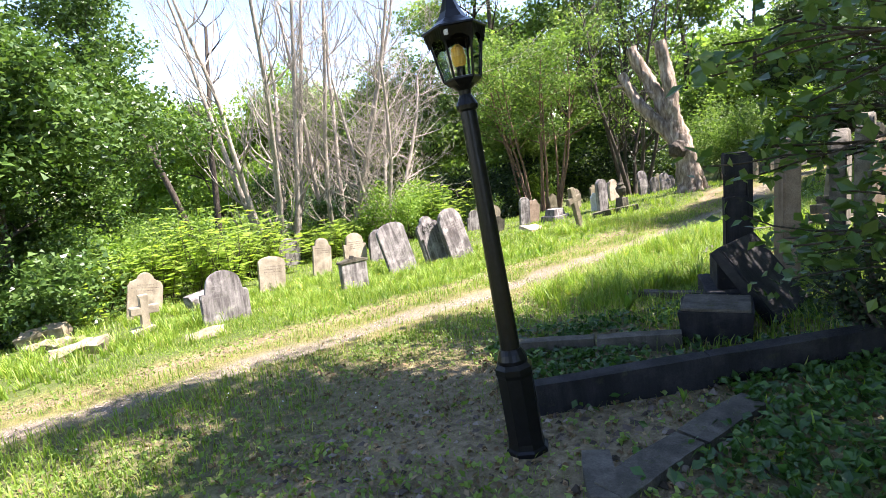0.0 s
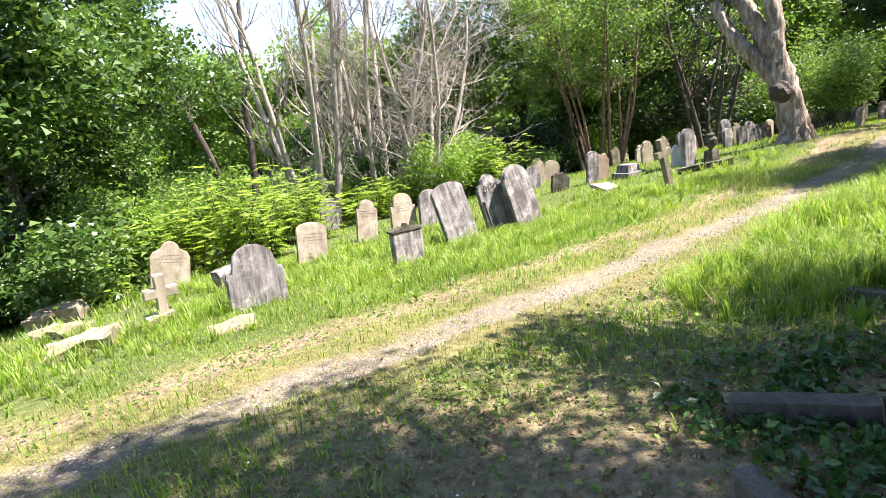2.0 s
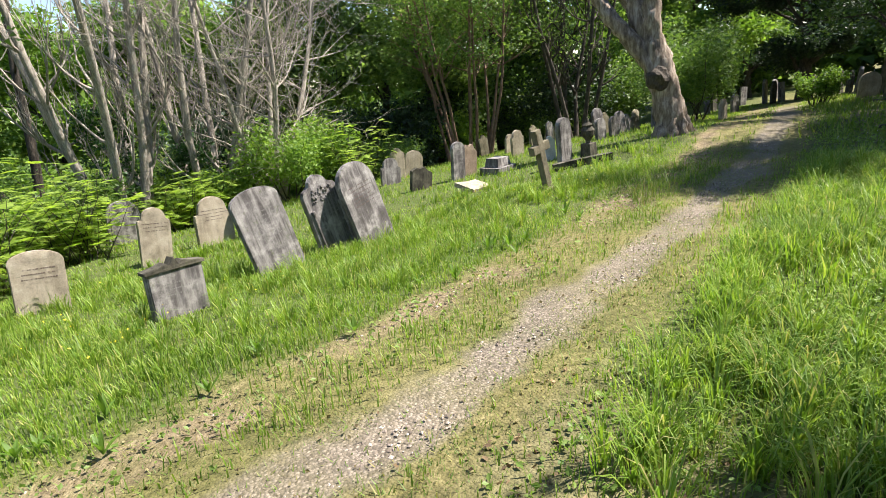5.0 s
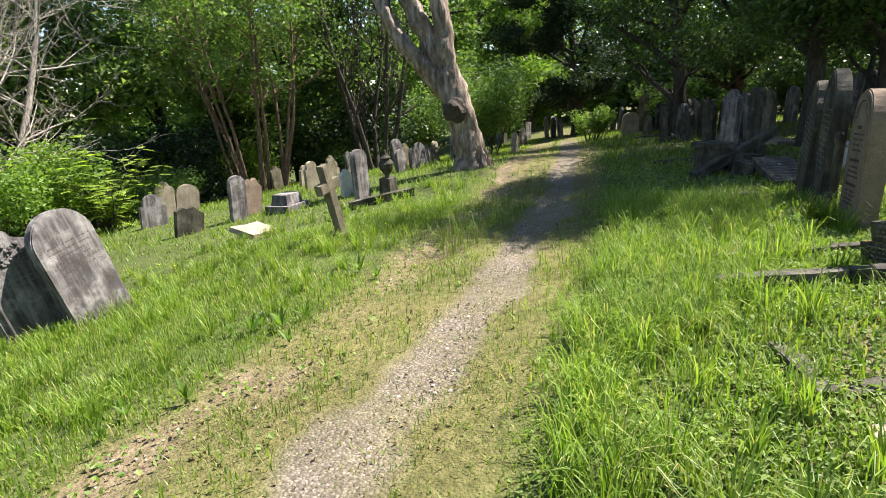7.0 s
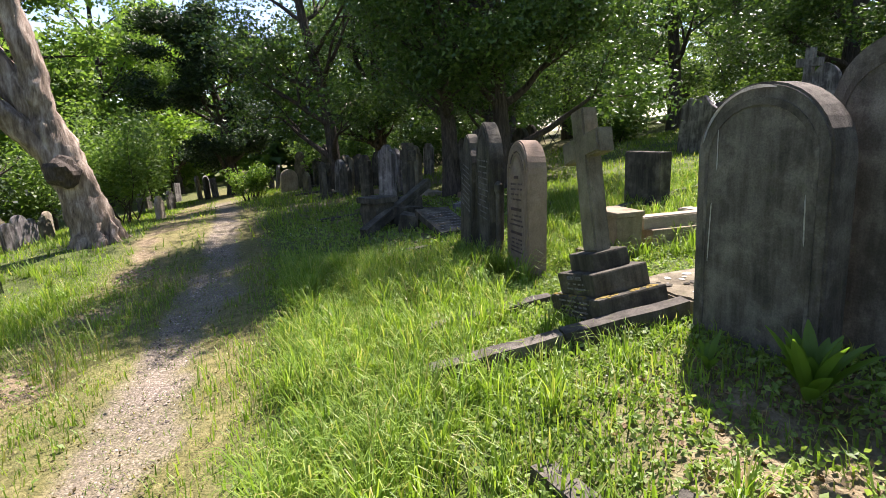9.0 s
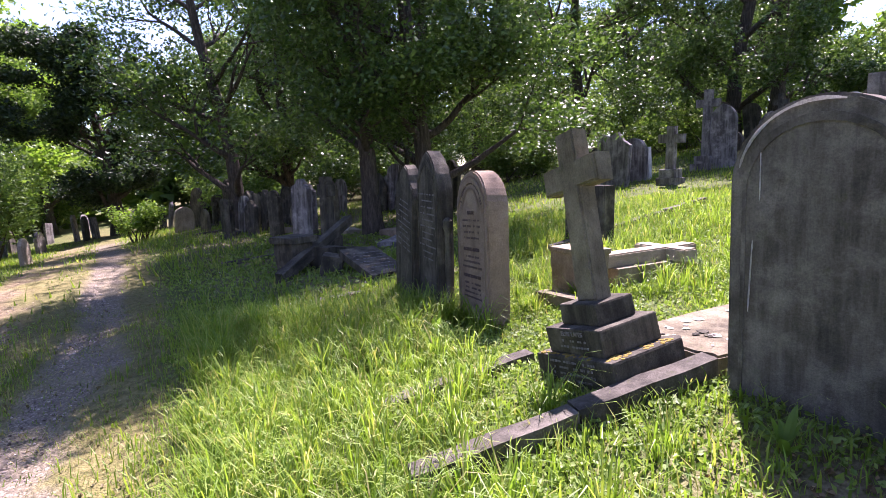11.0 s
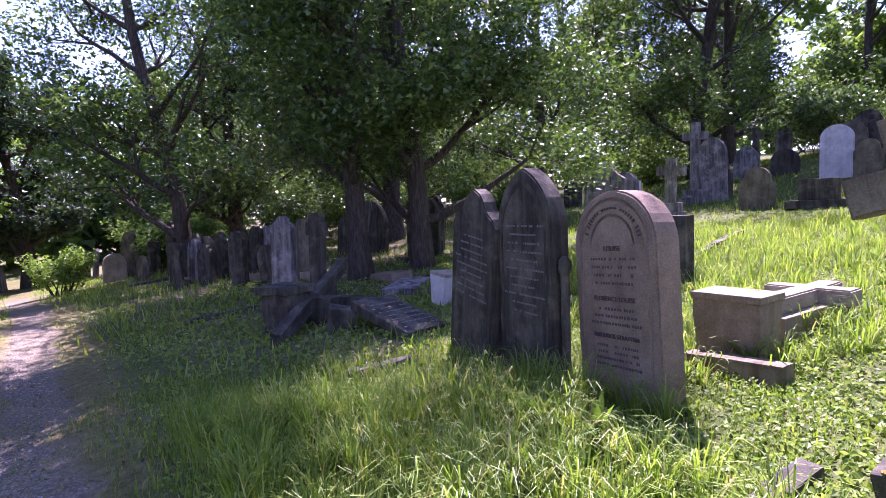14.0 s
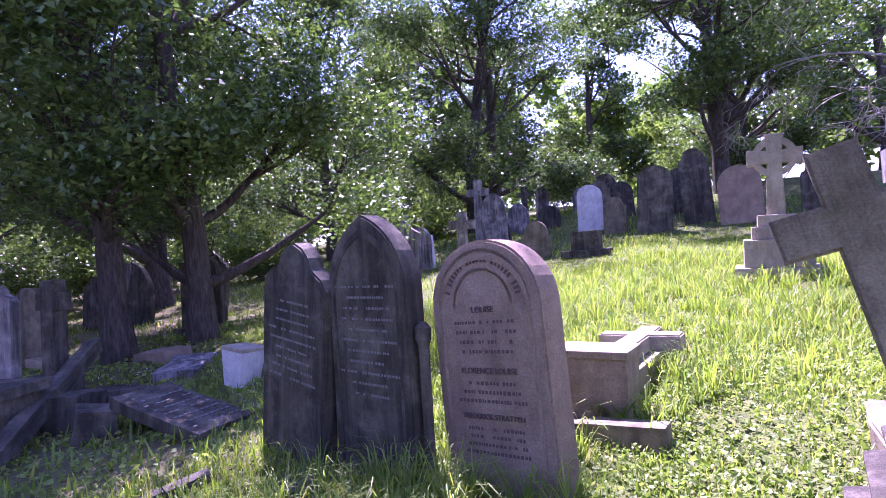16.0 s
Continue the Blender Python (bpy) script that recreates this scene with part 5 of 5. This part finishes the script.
# shaded plots under the oak
for a_, b_, c_, d_, w, h, lb in ((8.31, 6.36, 8.64, 5.81, .12, .07, "mossy broken kerb in shade"), (9.08, 6.92, 9.23, 6.38, .1, .05, "sunken dark kerb in shade"), (12.42, 9.77, 13.01, 8.89, .1, .06, "sunken dark kerb in shade"), (18.72, 13.97, 19.39, 13.11, .1, .06, "long shaded kerb below leaning stones")):
    kerb_run("grave_kerb", a_, b_, c_, d_, w, h, M_KERB, lb, 2)
for i, (x, y, sx_, sy_, h, rz, mt) in enumerate(((12.2, 7.2, .8, .5, .12, 20, M_BLACK), (11.6, 7.6, .5, .4, .3, 60, M_BLACK), (12.9, 6.6, .9, .5, .1, -15, M_GREY), (14.0, 6.9, .7, .4, .14, 35, M_BROWN), (11.0, 7.3, .45, .3, .25, 10, M_BLACK), (15.2, 8.3, .8, .5, .12, 50, M_CREAM), (16.8, 10.2, 1.0, .3, .1, 25, M_CREAM), (18.5, 12.6, 1.1, .25, .1, 35, M_CREAM))):
    th = thing("fallen_stone", pose(x, y, gz(x, y) - .04, 6 - 3 * (i % 4), 5 - 4 * (i % 3), rz), "broken grave stone lying in shade", "stone", "fallen stones")
    part("block", box(sx_, sy_, h + .04, 0, cuts=3, rough=.01), mt, th)


def broad_leaf(ln, wd, arch):
    bm = bmesh.new()
    rows_ = []
    for i in range(7):
        u = i / 6
        w = wd * math.sin(math.pi * min(.98, u * .92 + .06)) ** .8
        y_ = ln * (u * .62 + .1 * arch * u * u)
        z_ = ln * (u * 1.0 - arch * .5 * u * u)
        rows_.append([bm.verts.new((-w, y_, z_ + w * .25)), bm.verts.new((0, y_, z_)), bm.verts.new((w, y_, z_ + w * .25))])
    for p, q in zip(rows_, rows_[1:]):
        bm.faces.new([p[0], p[1], q[1], q[0]])
        bm.faces.new([p[1], p[2], q[2], q[1]])
    return bm


def dock(x, y, size, n, label, seed):
    r = random.Random(seed)
    th = thing("dock_plant", pose(x, y, gz(x, y)), label, "plant", "broad-leaved weeds")
    for i in range(n):
        part("leaf", broad_leaf(size * r.uniform(.7, 1.15), size * .1, r.uniform(.2, .8)), L_BRIGHT, th, m=pose(0, 0, .02, r.uniform(-14, 30), 0, i * 360 / n + r.uniform(-20, 20)))
    return th


dock(4.99, 3.41, .34, 26, "large bright dock plant before a black headstone", 1)
dock(7.55, 5.62, .3, 9, "tall green weed before a black headstone", 2)
dock(7.35, 5.35, .24, 8, "green weed at the foot of headstones", 3)
dock(1.9, 2.3, .22, 9, "broad-leaved weed among shaded kerbs", 4)
dock(.95, .05, .1, 5, "small green seedling on bare soil", 5)
dock(5.3, 3.75, .2, 8, "green weed beside a black headstone", 6)
dock(8.0, 4.15, .2, 9, "leafy weed beside the box tomb", 7)
dock(6.6, 6.0, .2, 8, "broad-leaved weed in long grass", 8)
r = random.Random(9)
for k in range(26):
    u = r.uniform(0, 1)
    x, y = -1.5 + 8 * u + r.uniform(-.3, .3), 4.7 + 4.5 * u + r.uniform(.2, 1.1)
    dock(x, y, r.uniform(.09, .17), 7, "broad-leaved weed beside the worn rut", 20 + k)

# more weathered stones crowding the shaded rows
r = random.Random(44)
for k in range(22):
    u = k / 21
    x, y = 15.5 + 10.5 * u + r.uniform(-.5, .5), 9.4 + 9.0 * u + r.uniform(-1.6, 1.2)
    if k % 5 == 4:
        stone_cross(x, y, r.uniform(.8, 1.2), .45, .15, .12, 315, M_BLACK, "dark stone cross in a crowded shaded row", r.uniform(-6, 6), 2, ((.4, .15),), arm_z=.75)
    else:
        headstone(("round", "shoulder", "gothic", "segment")[k % 4], x, y, r.uniform(.4, .65), r.uniform(.7, 1.2), 310 + r.uniform(-8, 8), (M_BLACK, M_DUSK, M_GREY)[k % 3], "weathered headstone in a crowded shaded row", .12, r.uniform(-8, 8), r.uniform(-4, 8), base=k % 3 == 0)
for k in range(12):
    x, y = r.uniform(8.5, 15), r.uniform(17, 24)
    headstone(("round", "shoulder", "ogee")[k % 3], x, y, r.uniform(.4, .6), r.uniform(.6, 1.0), 165 + r.uniform(-10, 10), (M_GREY, M_CREAM, M_DUSK)[k % 3], "small weathered headstone in the far rows", .1, r.uniform(-8, 8), r.uniform(-4, 8))
for k in range(10):
    x, y = r.uniform(16, 24), r.uniform(-6.5, 1.5)
    headstone(("round", "shoulder", "gothic")[k % 3], x, y, r.uniform(.5, .8), r.uniform(.8, 1.3), 318 + r.uniform(-8, 8), (M_BLACK, M_DUSK, M_GREY)[k % 3], "dark headstone in rows under the trees", .13, r.uniform(-5, 5), r.uniform(-3, 5))

# ---- grass, weeds, gravel ----


def blades(name, n, region, mat_, hlo, hhi, wid, keep, seed, label, curve=0.5, segs=2, category="grass"):
    """n blades over the region (x0, x1, y0, y1), kept with the chance keep(x, y) gives; one object."""
    g = np.random.RandomState(seed)
    x, y = g.uniform(region[0], region[1], n), g.uniform(region[2], region[3], n)
    k, hs = keep(x, y)
    sel = g.rand(n) < k
    x, y, hs = x[sel], y[sel], hs[sel]
    n = len(x)
    z = ground_z(x, y) - 0.01
    h = (hlo + (hhi - hlo) * g.rand(n) ** 1.6) * hs
    a = g.rand(n) * 6.283
    dx, dy = np.cos(a), np.sin(a)
    b = h * curve * g.uniform(0.3, 1.3, n)
    w = wid * g.uniform(0.6, 1.4, n)
    px_, py_ = -dy * w, dx * w
    base = np.stack([x, y, z], 1)
    side = np.stack([px_, py_, np.zeros(n)], 1)
    mid = base + np.stack([dx * b * 0.28, dy * b * 0.28, h * 0.6], 1)
    tip = base + np.stack([dx * b, dy * b, h * (1 - 0.25 * curve)], 1)
    if segs == 1:
        verts = np.stack([base - side * 1.2, base + side * 1.2, tip], 1).reshape(-1, 3)
        return tagged(new(name, mesh_np(name, verts, np.arange(n * 3), np.full(n, 3), mat_)), label, category, kind="stuff")
    verts = np.stack([base - side, base + side, mid + side * 0.75, mid - side * 0.75, tip], 1).reshape(-1, 3)
    o = (np.arange(n) * 5)[:, None]
    faces = np.concatenate([o + np.array([[0, 1, 2, 3]]), o + np.array([[3, 2, 4]])], 1).ravel()
    me_ = mesh_np(name, verts, faces, np.tile([4, 3], n), mat_)
    return tagged(new(name, me_), label, category, kind="stuff")


def lush(x, y):
    g0, r0, d0, l0 = cover(x, y)
    side = path_side(x, y)
    k = np.clip(1 - g0 * 1.2 - r0 * 0.9 - d0 * 0.85 - l0 * 0.75, 0.0, 1)
    tall = 0.55 + 0.45 * wobble(x, y, 0.9, 5) + 0.35 * smooth(0.7, 1.2, side) * (1 - smooth(2.0, 2.9, side)) * smooth(1.0, 2.5, x)
    return k, np.clip(tall, 0.3, 1.5)


def turf(x, y):
    g0, r0, d0, l0 = cover(x, y)
    return np.clip((d0 * 0.9 + l0 * 0.5) * (1 - g0 * 0.93) * (1 - r0 * 0.75), 0, 1), np.ones(len(x))


def far(x, y):
    k, t = lush(x, y)
    inside = (x > -4) & (x < 9.5) & (y > 0.5) & (y < 12)
    return np.where(inside, 0, k), t


blades("long_grass", 215000, (-4, 9.5, 0.5, 12), L_GRASS, 0.07, 0.26, 0.0042, lush, 1, "lush green grass in long tufts")
blades("short_turf", 420000, (-6, 10, -2.5, 11), L_SHORT, 0.015, 0.06, 0.003, turf, 2, "short dry yellowing turf along the track", 0.9, 1)
blades("open_grass", 130000, (7.5, 15.5, -3.5, 6.5), L_GRASS, 0.03, 0.15, 0.006, lush, 12, "bright grass over the open graves", 0.7, 1)
blades("rough_grass", 200000, (-14, 26, -8, 26), L_GRASS, 0.07, 0.30, 0.011, far, 3, "rough grass between the graves", 0.5, 1)


def tufts(x, y):
    s = path_side(x, y)
    k = (0.35 + 0.65 * smooth(0.0, 0.5, wobble(x, y, 1.5, 9))) * smooth(0.75, 1.1, s) * (1 - smooth(2.6, 3.4, s)) * smooth(1.2, 2.2, x) * np.where((x > 3.4) & (y < 4.9), 0.12, 1.0) * (1 - 0.85 * cover(x, y)[3])
    return k * 0.8, np.ones(len(x))


def tussocks(name, centres, per, mat_, hlo, hhi, wid, rad, seed, label):
    """Arching blades fanning out of each tuft."""
    g = np.random.RandomState(seed)
    cx, cy = centres
    n = len(cx) * per
    k = np.repeat(np.arange(len(cx)), per)
    size = np.repeat(g.uniform(0.6, 1.2, len(cx)), per)
    a = g.rand(n) * 6.283
    q = np.abs(g.normal(0, rad, n)) * size
    dx, dy = np.cos(a), np.sin(a)
    x, y = cx[k] + dx * q, cy[k] + dy * q
    h = (hlo + (hhi - hlo) * g.rand(n)) * size
    out = h * g.uniform(0.25, 0.95, n)
    a2 = a + g.normal(0, 0.5, n)
    ox, oy = np.cos(a2), np.sin(a2)
    w = wid * g.uniform(0.6, 1.4, n)
    side = np.stack([-oy * w, ox * w, np.zeros(n)], 1)
    base = np.stack([x, y, ground_z(x, y) - 0.01], 1)
    m1 = base + np.stack([ox * out * 0.18, oy * out * 0.18, h * 0.5], 1)
    m2 = base + np.stack([ox * out * 0.52, oy * out * 0.52, h * 0.82], 1)
    tip = base + np.stack([ox * out, oy * out, h * (0.98 - 0.3 * out / h)], 1)
    verts = np.stack([base - side, base + side, m1 + side, m1 - side, m2 + side * 0.7, m2 - side * 0.7, tip], 1).reshape(-1, 3)
    o = (np.arange(n) * 7)[:, None]
    faces = np.concatenate([o + np.array([[0, 1, 2, 3]]), o + np.array([[3, 2, 4, 5]]), o + np.array([[5, 4, 6]])], 1).ravel()
    return tagged(new(name, mesh_np(name, verts, faces, np.tile([4, 4, 3], n), mat_)), label, "grass", kind="stuff")


g = np.random.RandomState(31)
x, y = g.uniform(0.6, 8.5, 9000), g.uniform(2.8, 8.5, 9000)
sel = g.rand(9000) < tufts(x, y)[0] * 0.5
tussocks("tall_grass_tufts", (x[sel], y[sel]), 44, L_GRASS, 0.14, 0.36, 0.0034, 0.05, 4, "tall arching grass tufts beside the track")
x, y = g.uniform(-6, 9, 5000), g.uniform(4, 13, 5000)
sel = g.rand(5000) < (path_side(x, y) < -1.8) * 0.34 * (0.6 + 0.6 * wobble(x, y, 1.1, 6))
tussocks("meadow_tufts", (x[sel], y[sel]), 36, L_GRASS, 0.10, 0.30, 0.0036, 0.05, 5, "meadow grass tufts round the headstones")


x, y = g.uniform(7.8, 13.5, 1500), g.uniform(-1.5, 5.2, 1500)
sel = g.rand(1500) < 0.55 + 0.5 * wobble(x, y, 1.0, 6)
tussocks("open_tufts", (x[sel], y[sel]), 30, L_GRASS, 0.10, 0.28, 0.004, 0.07, 6, "flowing bright grass tufts over the open graves")
x, y = np.array([5.4, 5.55, 5.7, 5.47, 5.8, 5.9]), np.array([8.2, 8.35, 8.25, 8.5, 8.5, 8.3])
tussocks("straw_tufts", (x, y), 26, L_SHORT, 0.25, 0.5, 0.0024, 0.07, 7, "dry seeding grass tufts beside the track")


def weeds_at(n, region, keep, seed):
    g = np.random.RandomState(seed)
    x, y = g.uniform(region[0], region[1], n), g.uniform(region[2], region[3], n)
    sel = g.rand(n) < keep(x, y)
    return x[sel], y[sel]


def leaf_litter(name, n, region, keep, size, mat_, seed, label, lift=0.012, category="leaves"):
    x, y = weeds_at(n, region, keep, seed)
    c_ = np.stack([x, y, ground_z(x, y) + lift], 1)
    me_ = leaves_mesh(name, c_, np.full(len(c_), lift), len(c_) * 1, size, mat_, seed, 0.6, 0.0)
    return tagged(new(name, me_), label, category, kind="stuff")


leaf_litter("fallen_leaves", 24000, (-3, 6, -2.5, 5.5), lambda x, y: cover(x, y)[3] * 0.9, 0.038, L_LITTER, 5, "dry brown leaf litter on bare soil")
leaf_litter("low_weeds", 110000, (-4, 12, -1, 11), lambda x, y: np.clip(smooth(0.5, 1.2, path_side(x, y)) * (0.5 + 0.6 * wobble(x, y, 0.7, 12)), 0, 1) + 0.25 * cover(x, y)[1], 0.04, L_WEED, 6, "low creeping weeds among the graves", 0.03, "weeds")
leaf_litter("creeping_weeds", 60000, (3.2, 8.5, 1.8, 6), lambda x, y: smooth(1.5, 2.0, path_side(x, y)) * (0.55 + 0.5 * wobble(x, y, 1.6, 2)), 0.034, L_WEED, 26, "dense carpet of small-leaved weeds over the graves", 0.04, "weeds")
leaf_litter("rut_weeds", 20000, (-5, 10, 1, 11), lambda x, y: np.exp(-((path_side(x, y) + 1.15) / 0.45) ** 2) * 0.8, 0.042, L_WEED, 7, "broad-leaved weeds along the worn rut", 0.03, "weeds")
leaf_litter("cut_straw", 34000, (-6, 10, 0, 11), lambda x, y: cover(x, y)[2] * (1 - cover(x, y)[0] * 0.8) * 0.8, 0.026, L_STRAW, 8, "dry cut straw scattered on the track", 0.006, "straw")
leaf_litter("buttercups", 900, (-2, 8, 6, 12), lambda x, y: (path_side(x, y) < -2) * smooth(0.0, 0.6, wobble(x, y, 0.8, 3)), 0.022, M_BUTTER, 9, "yellow buttercups in the grass", 0.2, "flowers")
leaf_litter("daisies", 700, (-3, 9, 1, 6), lambda x, y: (path_side(x, y) > 0.9) * 0.4, 0.018, M_DAISY, 10, "tiny white daisies in the grass", 0.04, "flowers")

leaf_litter("ground_ivy", 15000, (0.3, 3.0, -1.6, 2.3), lambda x, y: np.clip(0.1 + 0.7 * smooth(-0.2, 0.4, wobble(x, y, 1.7, 14)), 0, 1) * smooth(0.15, 0.5, x) * (1 - np.exp(-((y + 0.0) / 0.35) ** 2) * (x < 1.2)), 0.06, L_IVY, 15, "dark green ivy carpeting shaded graves", 0.05, "weeds")
leaf_litter("shade_weeds", 22000, (8, 16, 5, 10.5), lambda x, y: cover(x, y)[3], 0.06, L_WEED, 16, "low weeds on shaded ground", 0.04, "weeds")
leaf_litter("blossom", 2600, (5, 15, 5.5, 10), lambda x, y: smooth(0.8, 1.4, path_side(x, y)) * smooth(0.1, 0.6, wobble(x, y, 1.1, 17)), 0.02, M_DAISY, 17, "fallen white blossom on shaded grass", 0.04, "flowers")

# gravel stones
g = np.random.RandomState(21)
n = 64000
x, y = g.uniform(-5.5, 11, n), g.uniform(0, 12, n)
sel = g.rand(n) < np.clip(cover(x, y)[0] * 0.95 + cover(x, y)[1] * 0.25, 0, 1)
x, y = x[sel], y[sel]
n = len(x)
r = g.uniform(0.005, 0.017, n)[:, None, None]
octa = np.array([(1, 0, 0), (0, 1, 0), (-1, 0, 0), (0, -1, 0), (0, 0, .6), (0, 0, -.6)])[None] * g.uniform(0.6, 1.3, (n, 6, 1))
verts = octa * r + np.stack([x, y, ground_z(x, y) - 0.012], 1)[:, None, :]
fo = np.array([(0, 1, 4), (1, 2, 4), (2, 3, 4), (3, 0, 4), (1, 0, 5), (2, 1, 5), (3, 2, 5), (0, 3, 5)]).ravel()
M_PEB, nt, bs = make_mat("gravel_stone", 0.85)
geo = nt.nodes.new("ShaderNodeNewGeometry")
nt.links.new(ramp(nt, geo.outputs["Random Per Island"], [(0, (0.09, 0.072, 0.058)), (0.5, (0.235, 0.19, 0.155)), (1, (0.5, 0.43, 0.36))]), bs.inputs["Base Color"])
me = mesh_np("gravel", verts.reshape(-1, 3), (np.arange(n)[:, None] * 6 + fo[None]).ravel(), np.full(n * 8, 3), M_PEB)
tagged(new("gravel", me), "loose pale gravel of the track", "gravel", kind="stuff")

# rubble round the lamp post
g = np.random.RandomState(22)
n = 1500
x, y = g.uniform(-1.4, 2.2, n), g.uniform(-1.6, 0.9, n)
sel = g.rand(n) < cover(x, y)[3]
x, y = x[sel], y[sel]
n = len(x)
r = (g.uniform(0.12, 0.3, n) ** 2 * 0.4)[:, None, None]
octa = np.array([(1, 0, 0), (0, 1, 0), (-1, 0, 0), (0, -1, 0), (0, 0, .6), (0, 0, -.6)])[None] * g.uniform(0.5, 1.4, (n, 6, 1))
verts = octa * r + np.stack([x, y, ground_z(x, y) + 0.004], 1)[:, None, :]
M_RUBBLE, nt, bs = make_mat("rubble_stone", 0.9)
geo = nt.nodes.new("ShaderNodeNewGeometry")
nt.links.new(ramp(nt, geo.outputs["Random Per Island"], [(0, (0.05, 0.04, 0.03)), (0.6, (0.13, 0.1, 0.08)), (1, (0.3, 0.25, 0.2))]), bs.inputs["Base Color"])
me = mesh_np("rubble", verts.reshape(-1, 3), (np.arange(n)[:, None] * 6 + fo[None]).ravel(), np.full(n * 8, 3), M_RUBBLE)
tagged(new("rubble", me), "small broken stones on bare soil", "rubble", kind="stuff")
